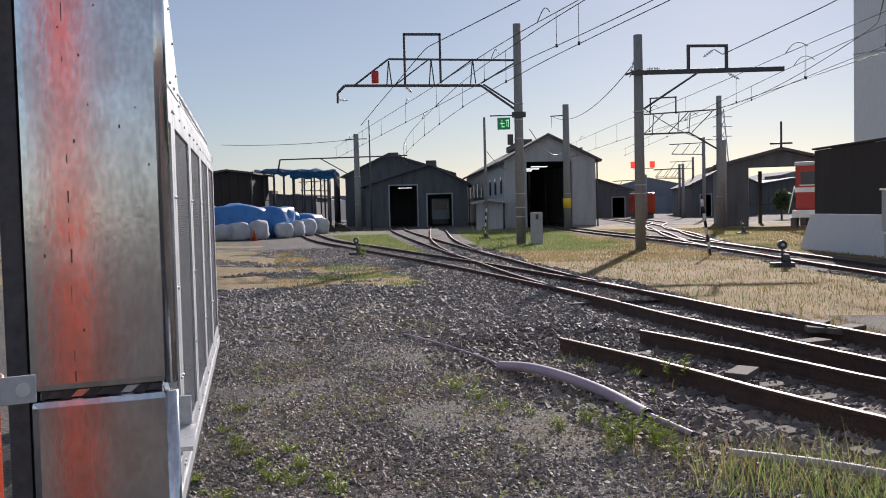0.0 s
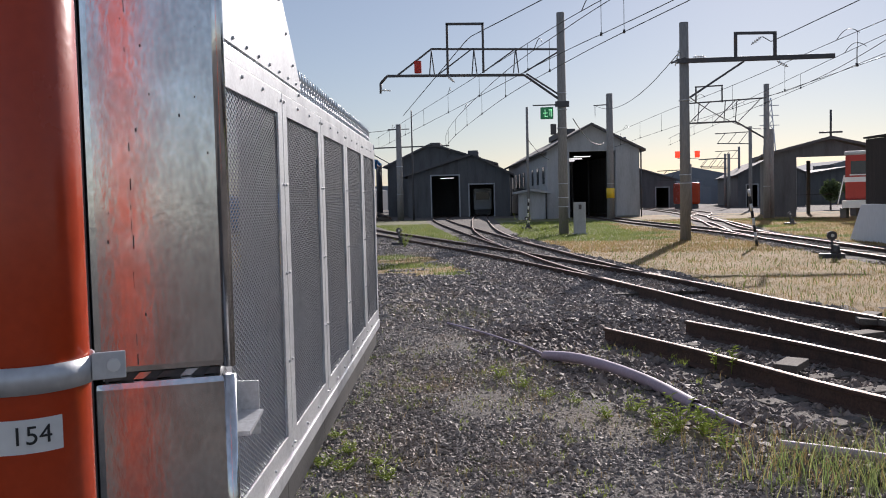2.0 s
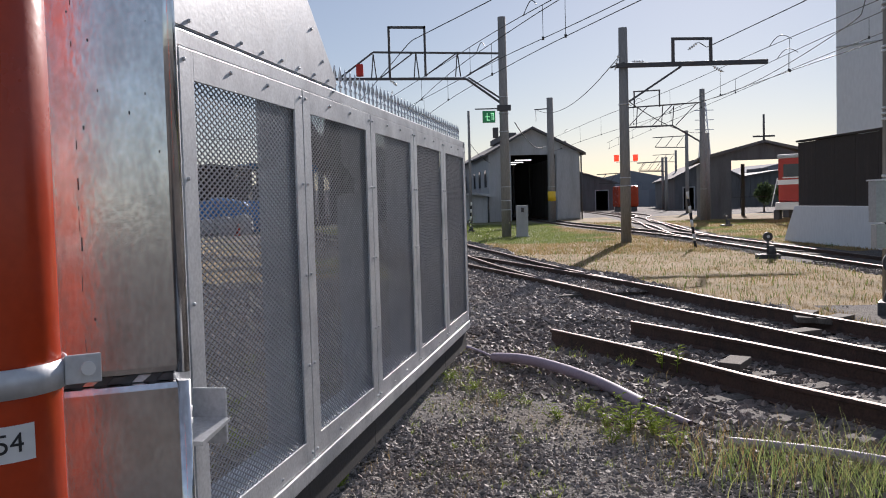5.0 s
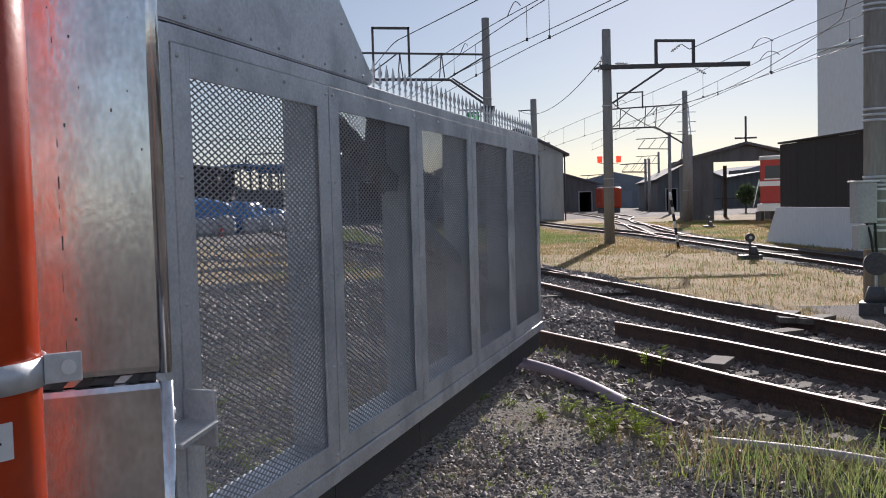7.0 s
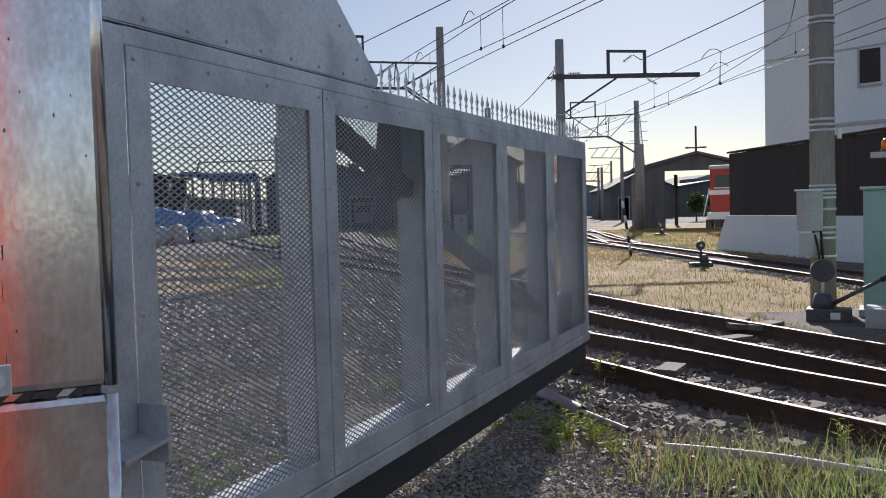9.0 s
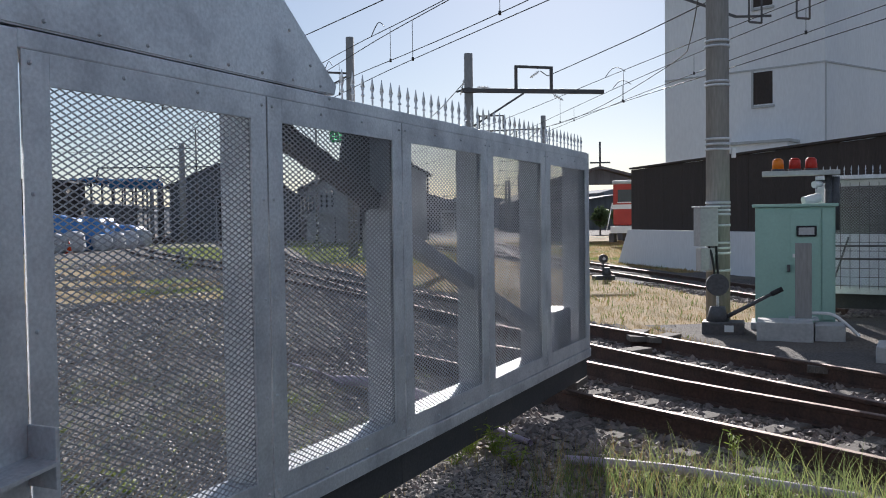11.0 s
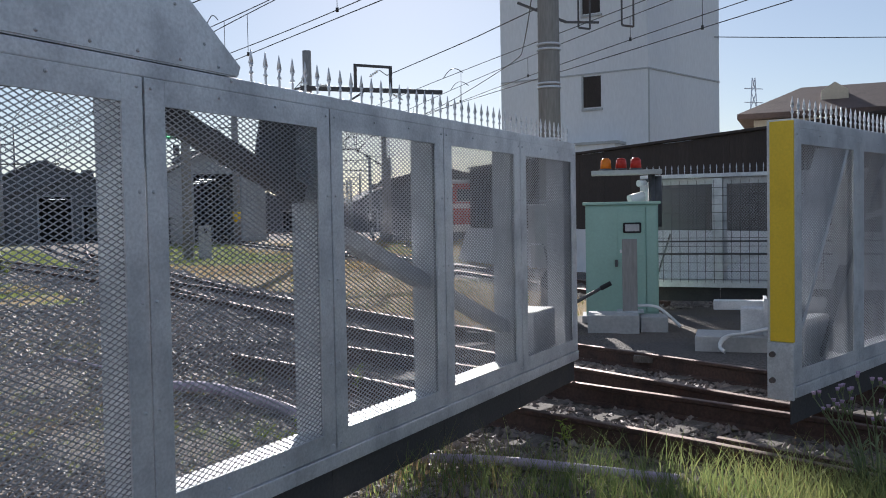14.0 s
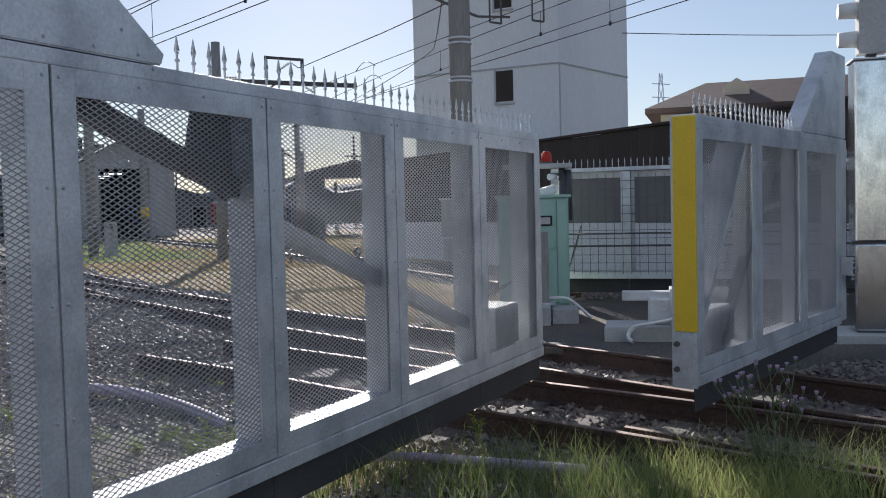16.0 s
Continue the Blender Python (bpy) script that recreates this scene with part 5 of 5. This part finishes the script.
def marker_post(x, y, h, lean):
    q = thing("marker_post", "leaning black and white striped marker post", "post", "marker posts", m=pose(x, y, 0, 0, lean, 0))
    for k in range(8):
        part("stripe", rod(bmesh.new(), (0, 0, h * k / 8), (0, 0, h * (k + 1) / 8), 0.045, seg=8), WHITE if k % 2 else BLACK, q)


marker_post(7.6, 27.5, 1.75, -8), marker_post(1.2, 50, 1.6, 4)
kb = thing("relay_cabinet", "grey steel relay cabinet beside a line pole", "cabinet", m=pose(2.95, 38.6, 0))
part("body", B(0, 0.5, 0, 0.4, 0.06, 1.4, 0.02), CONCRETE, kb)
part("plinth", B(-0.05, 0.55, -0.05, 0.45, -0.05, 0.06), CONCRETE, kb)
part("handle", B(0.2, 0.32, -0.03, -0.001, 1.1, 1.3), STEEL_DARK, kb)

# hoses and loose bits
tube("lilac_hose", [(0.40, 8.80, 0.05), (0.55, 8.55, 0.09), (0.76, 8.28, 0.10), (1.0, 7.85, 0.09), (1.2, 7.42, 0.07), (1.36, 6.95, 0.04), (1.43, 6.7, 0.03)], 0.05, HOSE, None, "faded lilac flexible conduit lying on gravel", "hose")
tube("thin_hose", [(1.43, 6.72, 0.03), (1.55, 6.4, 0.02), (1.62, 6.1, 0.03)], 0.022, HOSE, None, "thin faded hose end lying on gravel", "hose")
tube("thin_hose", [(-0.75, 11.4, 0.03), (-0.3, 10.5, 0.05), (0.0, 9.9, 0.04), (0.3, 9.2, 0.05), (0.42, 8.8, 0.04)], 0.012, HOSE, None, "thin faded hose trailing over gravel", "hose")
tube("grey_conduit", [(1.7, 5.52, 0.06), (2.1, 5.15, 0.10), (2.5, 4.82, 0.09), (3.0, 4.4, 0.07)], 0.03, HOSE, None, "faded conduit lying in tall grass", "hose")
for x, y, a, l in ((4.55, 11.4, 60, 0.7), (4.7, 10.9, 50, 0.9), (4.35, 11.0, 75, 0.5), (3.9, 9.9, 40, 0.5), (2.6, 8.2, 62, 0.6), (5.3, 8.4, 55, 0.6)):
    solid("timber_offcut", B(-l / 2, l / 2, -0.1, 0.1, -0.01, 0.06, 0.008), SLEEPER, "weathered timber offcut lying between the rails", "timber", "timber offcuts", m=pose(x, y, 0.02, 2, 3, a))


# ---- ground cover ----
rng = np.random.default_rng(7)
TRACKS = [smooth_line(q, 0.5) for q in (LINE_LEFT, LINE_SHED, LINE_STUB, LINE_FAR)]


def polar(n, r0, r1, a0, a1, power=1.0):
    """Points round the yard's near corner, between two distances and two bearings to the right of north."""
    r = r0 + (r1 - r0) * rng.random(n) ** power
    a = np.radians(a0 + (a1 - a0) * rng.random(n))
    return np.stack([r * np.sin(a), r * np.cos(a)], 1)


def scatter_stones(name, pts, size, mat, label, lift=0.3):
    n = len(pts)
    base = np.array([(1, 0, 0), (-1, 0, 0), (0, 1, 0), (0, -1, 0), (0, 0, 1), (0, 0, -1)], float)
    tri = np.array([(0, 2, 4), (2, 1, 4), (1, 3, 4), (3, 0, 4), (2, 0, 5), (1, 2, 5), (3, 1, 5), (0, 3, 5)])
    v = np.repeat(base[None], n, 0) * (0.6 + 0.8 * rng.random((n, 6, 1)))
    v += 0.35 * rng.standard_normal((n, 6, 3)) * 0.6
    s = size * (0.5 + rng.random(n) ** 2 * 1.2)
    sc = np.stack([s, s * (0.6 + 0.4 * rng.random(n)), s * (0.4 + 0.35 * rng.random(n))], 1)
    v *= sc[:, None]
    a = rng.random(n) * 6.283
    c, q = np.cos(a)[:, None], np.sin(a)[:, None]
    x, y = v[:, :, 0] * c - v[:, :, 1] * q, v[:, :, 0] * q + v[:, :, 1] * c
    z = v[:, :, 2] + (s * lift)[:, None]
    z = z + np.array([dip(a, b) for a, b in pts])[:, None]
    v = np.stack([x + pts[:, 0:1], y + pts[:, 1:2], z], 2).reshape(-1, 3)
    f = (tri[None] + (np.arange(n) * 6)[:, None, None]).reshape(-1, 3)
    return raw(name, v.tolist(), f.tolist(), mat, label, "stones", "stuff")


def gravel_only(p):
    return p[np.array([zone(a, b) == 0 for a, b in p], bool)]


near_track = lambda p, w: np.min(np.stack([np.min(np.hypot(p[:, 0:1] - q[None, ::2, 0], p[:, 1:2] - q[None, ::2, 1]), 1) for q in TRACKS]), 0) < w
P1 = gravel_only(polar(125000, 3.2, 14, -27, 24, 0.72))
nt1 = near_track(P1, 2.0)
scatter_stones("fine_stones", P1[~nt1], 0.0145, STONE, "fine dark gravel stones spread over the yard")
PG = gravel_only(polar(36000, 3.2, 8.5, -24, 22, 0.8))
scatter_stones("grit", PG, 0.0075, STONE, "fine brown grit between the gravel stones")
P2 = gravel_only(polar(120000, 4.0, 22, -10, 60, 0.72))
# the hard standing round the crossing equipment carries no ballast
P2 = P2[~((P2[:, 1] > 6.3) & (P2[:, 1] < 12.6) & (P2[:, 0] > x_at(P_LINE, P2[:, 1]) + 0.85))]
scatter_stones("ballast_stones", P2[near_track(P2, 2.3)], 0.03, BALLAST, "coarse brown grey track ballast stones")
P3 = gravel_only(polar(95000, 11, 40, -24, 20, 0.8))
scatter_stones("yard_stones", P3, 0.034, STONE, "scattered gravel stones further up the yard")


def blades(name, pts, h, w, mat, label, lean=0.35, segs=2, category="grass"):
    n = len(pts)
    hh = h * (0.45 + 0.9 * rng.random(n))
    a = rng.random(n) * 6.283
    l = lean * (0.3 + rng.random(n)) * hh
    ww = w * (0.6 + 0.8 * rng.random(n))
    fa = rng.random(n) * 6.283
    dx, dy = np.cos(a) * l, np.sin(a) * l
    sx, sy = np.cos(fa) * ww / 2, np.sin(fa) * ww / 2
    rows = []
    for k in range(segs + 1):
        t = k / segs
        cx, cy, cz = pts[:, 0] + dx * t * t, pts[:, 1] + dy * t * t, hh * (t - 0.12 * t * t) - 0.01
        k2 = 1 - 0.9 * t
        rows += [np.stack([cx - sx * k2, cy - sy * k2, cz], 1), np.stack([cx + sx * k2, cy + sy * k2, cz], 1)]
    v = np.stack(rows, 1).reshape(-1, 3)
    m = 2 * (segs + 1)
    q = np.array([(2 * k, 2 * k + 1, 2 * k + 3, 2 * k + 2) for k in range(segs)])
    f = (q[None] + (np.arange(n) * m)[:, None, None]).reshape(-1, 4)
    return raw(name, v.tolist(), f.tolist(), mat, label, category, "stuff")


def zoned(p, which):
    return p[np.array([zone(a, b) == which for a, b in p], bool)]


G1 = polar(230000, 10.5, 60, -12, 32, 0.85)
keep = near_track(G1, 1.0)
G1 = G1[~keep]
zz = np.array([zone(a, b) for a, b in G1])
D = G1[zz == 1]
rr = np.hypot(D[:, 0], D[:, 1])
blades("dry_grass", D[rr < 26], 0.06, 0.009, GRASS_DRY, "straw coloured dry grass between the tracks")
blades("dry_grass", D[rr >= 26], 0.08, 0.02, GRASS_DRY, "straw coloured dry grass further off", segs=1)
blades("green_grass", G1[zz == 2], 0.11, 0.02, GRASS_GREEN, "green grass by the sheds", segs=1)
blades("green_grass", D[rng.random(len(D)) < 0.07], 0.12, 0.02, GRASS_GREEN, "green tufts in the dry grass")


GRASS_PALE = material("pale_grass_blade", (0.40, 0.42, 0.16), 0.6, 0, 0.2, 1.0, 6, 0, (0.32, 0.36, 0.12), 0.5, island=1.0, thin=0.5)


def patch(cx, cy, sx, sy, n):
    return np.stack([cx + rng.standard_normal(n) * sx, cy + rng.standard_normal(n) * sy], 1)


tall = np.concatenate([patch(2.05, 5.0, 0.28, 0.24, 330), patch(2.55, 4.5, 0.4, 0.3, 640), patch(3.1, 4.1, 0.4, 0.28, 900), patch(3.75, 3.75, 0.5, 0.25, 700), patch(1.75, 5.15, 0.22, 0.2, 120), patch(4.5, 3.3, 0.5, 0.3, 500)])
blades("tall_grass", tall[rng.random(len(tall)) < 0.7], 0.25, 0.007, GRASS_TALL, "tall green grass tufts by the stub track", 0.5, 4)
# seeding blades; the thick patches put sunlight on the grass into their pale colour
pale = np.concatenate([patch(3.0, 4.05, 0.5, 0.3, 500), patch(4.1, 3.55, 0.45, 0.28, 600), patch(2.3, 4.75, 0.4, 0.25, 250), patch(3.6, 3.75, 0.4, 0.25, 300), patch(3.55, 3.52, 0.3, 0.14, 500)])
blades("pale_grass", pale, 0.27, 0.006, GRASS_PALE, "pale yellow green seeding grass by the rails", 0.6, 4)
drytall = np.concatenate([patch(1.6, 5.3, 0.25, 0.25, 150), patch(2.0, 5.1, 0.35, 0.25, 260), patch(3.4, 3.9, 0.6, 0.3, 350), patch(1.3, 5.7, 0.2, 0.2, 40)])
blades("dry_stalks", drytall, 0.22, 0.004, GRASS_DRY, "dry brown grass stalks among the green", 0.4, 3)
small_g = np.concatenate([patch(x, y, s, s * 1.6, n) for x, y, s, n in (
    (-0.65, 12.3, 0.35, 260), (-1.45, 12.9, 0.3, 160), (-0.05, 8.0, 0.10, 60), (0.2, 7.3, 0.16, 90), (-3.3, 12.4, 0.5, 160), (-2.3, 11.8, 0.5, 160), (-1.9, 9.8, 0.5, 90), (-2.2, 8.6, 0.4, 90),
    (0.75, 6.6, 0.3, 120), (-0.25, 9.6, 0.25, 120), (0.1, 7.7, 0.3, 90), (1.0, 6.2, 0.3, 120), (0.6, 8.9, 0.2, 60), (-1.3, 15, 0.7, 120), (-3.2, 17, 0.8, 160), (-4.6, 23, 1.2, 300), (-7, 28, 2.0, 700), (-5.0, 33, 1.5, 500), (-1.9, 6.9, 0.3, 80), (-1.5, 6.2, 0.3, 60))])
blades("small_grass", small_g, 0.07, 0.007, GRASS_GREEN, "small grass tufts growing through the gravel", 0.6, 2)
small_d = small_g + rng.standard_normal(small_g.shape) * 0.3
blades("small_grass", small_d, 0.06, 0.006, GRASS_DRY, "dry grass wisps in the gravel", 0.6, 2)


cl = np.stack([-2.2 + 3.9 * rng.random(260), 4.4 + 5.2 * rng.random(260) ** 1.2], 1)
cl = gravel_only(cl[rng.random(260) < np.where(cl[:, 0] < 0.2, 1.0, 0.55)])
tuft = np.concatenate([patch(x, y, 0.035, 0.035, 11) for x, y in cl])
blades("small_grass", tuft, 0.06, 0.006, LEAF, "sparse yellow green sprouts in the gravel", 0.8, 2)
wisp = np.concatenate([patch(x, y, 0.09, 0.09, 9) for x, y in cl[::2] + 0.15])
blades("small_grass", wisp, 0.09, 0.003, GRASS_DRY, "thin dry wisps standing in the gravel", 0.5, 2)


def weed(label, x, y, h, n, spread, seed):
    """A leafy weed: stems with pairs of pointed leaves."""
    r = np.random.default_rng(seed)
    w = thing("weed", label, "weed", "gravel weeds", m=pose(x, y, 0, 0, 0, seed * 50))
    bs, bl = bmesh.new(), bmesh.new()
    for k in range(n):
        a, l = r.random() * 6.283, spread * (0.3 + r.random())
        top = Vector((math.cos(a) * l, math.sin(a) * l, h * (0.5 + 0.6 * r.random())))
        rod(bs, (0, 0, -0.02), top, 0.0035, 0.002, 5)
        for j in range(7):
            p = top * (0.25 + 0.75 * j / 6)
            b = r.random() * 6.283
            d = Vector((math.cos(b), math.sin(b), 0.35 + 0.3 * r.random())).normalized() * (0.045 + 0.04 * r.random()) * (h / 0.2) ** 0.4
            s = d.cross(Vector((0, 0, 1))).normalized() * d.length * 0.17
            v = [bl.verts.new(q) for q in (p, p + d * 0.45 + s, p + d - Vector((0, 0, d.length * 0.2)), p + d * 0.45 - s)]
            bl.faces.new(v)
    tagged(part("stalk", bs, LEAF, w), kind="stuff")
    tagged(part("foliage", bl, LEAF, w), kind="stuff")
    return w


WEEDS_NEAR = ((1.18, 6.0, 0.26, 9, 0.12), (1.32, 5.85, 0.22, 8, 0.1), (1.05, 6.15, 0.15, 6, 0.1), (-1.12, 5.25, 0.07, 9, 0.09), (-0.98, 5.2, 0.07, 9, 0.09), (-0.76, 5.3, 0.06, 8, 0.07), (-0.05, 7.95, 0.13, 5, 0.05), (1.95, 8.3, 0.22, 3, 0.03), (2.05, 8.15, 0.24, 3, 0.03), (-3.55, 31, 0.7, 14, 0.4), (-1.25, 5.6, 0.06, 8, 0.08))
WEEDS_GRAVEL = ((-1.45, 5.9, 0.06, 8, 0.08), (0.75, 6.4, 0.1, 6, 0.08), (1.45, 6.1, 0.1, 6, 0.1), (-1.6, 5.3, 0.06, 8, 0.08), (-1.3, 4.9, 0.06, 8, 0.08), (1.0, 5.75, 0.12, 6, 0.1), (-1.75, 6.5, 0.06, 8, 0.08), (2.9, 5.6, 0.18, 4, 0.05), (0.55, 6.9, 0.07, 6, 0.08), (-1.0, 5.55, 0.07, 9, 0.09), (-1.55, 6.1, 0.07, 9, 0.09))
WEEDS_FAR = ((-0.7, 5.0, 0.07, 8, 0.08), (-1.15, 5.95, 0.07, 8, 0.08), (-1.8, 7.2, 0.08, 9, 0.1), (0.95, 6.6, 0.12, 7, 0.1), (1.4, 5.6, 0.14, 7, 0.1), (0.3, 7.1, 0.08, 6, 0.08), (0.15, 7.5, 0.1, 6, 0.08), (0.62, 39.6, 0.9, 14, 0.7), (1.6, 38.0, 0.6, 14, 0.8))
for i, (x, y, h, n, s) in enumerate(WEEDS_NEAR + WEEDS_GRAVEL + WEEDS_FAR):
    weed("leafy bright green weed growing through the gravel", x, y, h, n, s, i + 1)

# thistle with pale purple heads
THISTLE = material("thistle_leaf", (0.21, 0.26, 0.13), 0.6, 0, 0.2, 3, 30, 0, thin=0.4)
PURPLE = material("thistle_purple", (0.52, 0.38, 0.54), 0.8, 0, 0.15, 5, 40, 0, thin=0.3)
th = thing("thistle", "tall pale green thistle with small purple flower heads", "plant", m=pose(3.84, 3.78, 0))
tr_ = np.random.default_rng(5)
bs, bl = bmesh.new(), bmesh.new()
for k in range(15):
    a, l = tr_.random() * 6.283, 0.06 + 0.34 * tr_.random()
    top = Vector((math.cos(a) * l, math.sin(a) * l * 0.7, 0.38 + 0.36 * tr_.random()))
    mid = top * 0.55 + Vector((0, 0, 0.04))
    rod(bs, (top.x * 0.1, top.y * 0.1, -0.02), mid, 0.005, 0.004, 5), rod(bs, mid, top, 0.004, 0.0025, 5)
    heads = [top]
    for j in range(2):
        e = mid.lerp(top, 0.5) + Vector(((tr_.random() - 0.5) * 0.16, (tr_.random() - 0.5) * 0.1, 0.05 + 0.1 * tr_.random()))
        rod(bs, mid.lerp(top, 0.4), e, 0.003, 0.002, 5)
        heads.append(e)
    for hd_ in heads:
        if tr_.random() < 0.75:
            bm = rod(bmesh.new(), hd_, hd_ + Vector((0, 0, 0.018)), 0.006, 0.008, 8, 0)
            rod(bm, hd_ + Vector((0, 0, 0.018)), hd_ + Vector((0, 0, 0.034)), 0.008, 0.012, 8, 1)
            part("flower_head", bm, [THISTLE, PURPLE], th)
    for j in range(6):
        p = Vector((0, 0, 0)).lerp(mid, 0.2 + 0.13 * j)
        b = tr_.random() * 6.283
        d = Vector((math.cos(b), math.sin(b), 0.5)).normalized() * 0.08
        s = d.cross(Vector((0, 0, 1))).normalized() * 0.008
        bl.faces.new([bl.verts.new(q) for q in (p, p + d * 0.5 + s, p + d, p + d * 0.5 - s)])
tagged(part("stalk", bs, THISTLE, th), kind="stuff")
tagged(part("foliage", bl, THISTLE, th), kind="stuff")


def tree(label, x, y, h, seed):
    r = np.random.default_rng(seed)
    t = thing("tree", label, "tree", "far trees", m=pose(x, y, 0))
    bm = rod(bmesh.new(), (0, 0, -0.1), (0, 0, h * 0.5), h * 0.035, h * 0.02, 10)
    for k in range(7):
        a = r.random() * 6.283
        rod(bm, (0, 0, h * (0.25 + 0.04 * k)), (math.cos(a) * h * 0.25, math.sin(a) * h * 0.25, h * (0.5 + 0.06 * k)), h * 0.012, h * 0.004, 6)
    part("trunk", bm, SLEEPER, t)
    n = 2600
    p = r.standard_normal((n, 3))
    p /= np.linalg.norm(p, axis=1)[:, None]
    p *= (0.55 + 0.45 * r.random((n, 1)))
    p *= 1 + 0.35 * np.sin(p[:, 0:1] * 7 + seed) * np.cos(p[:, 2:3] * 6)
    c = p * [h * 0.3, h * 0.3, h * 0.34] + [0, 0, h * 0.64]
    u, w = r.standard_normal((n, 3)) * h * 0.03, r.standard_normal((n, 3)) * h * 0.03
    v = np.stack([c, c + u, c + u + w, c + w], 1).reshape(-1, 3)
    o = raw("crown", v.tolist(), [(4 * i, 4 * i + 1, 4 * i + 2, 4 * i + 3) for i in range(n)], TREE_LEAF)
    o.parent = t
    return t


for i, (x, y, h) in enumerate(((-21, 36, 8.5), (-26, 42, 9.5), (-24, 33, 7.5), (28.3, 80, 2.6), (31, 82, 2.8), (-44, 118, 7), (40, 140, 6))):
    tree("leafy green tree beyond the yard", x, y, h, i + 3)


def motions():
    hx, hy = -0.964, 2.757
    walk(near_gate, [(t, pose(hx, hy, 0, 0, 0, a)) for t, a in (
        (0, 103.7), (1, 98.5), (2, 93.3), (3, 88.5), (4, 84.3), (6.5, 73.9), (7.5, 70.1), (8.5, 65.9), (11, 55.3), (12, 51.0), (13, 46.8), (14, 42.6), (14.5, 40.6), (15, 39.5), (15.5, 38.8), (16, 38.2))])


motions()
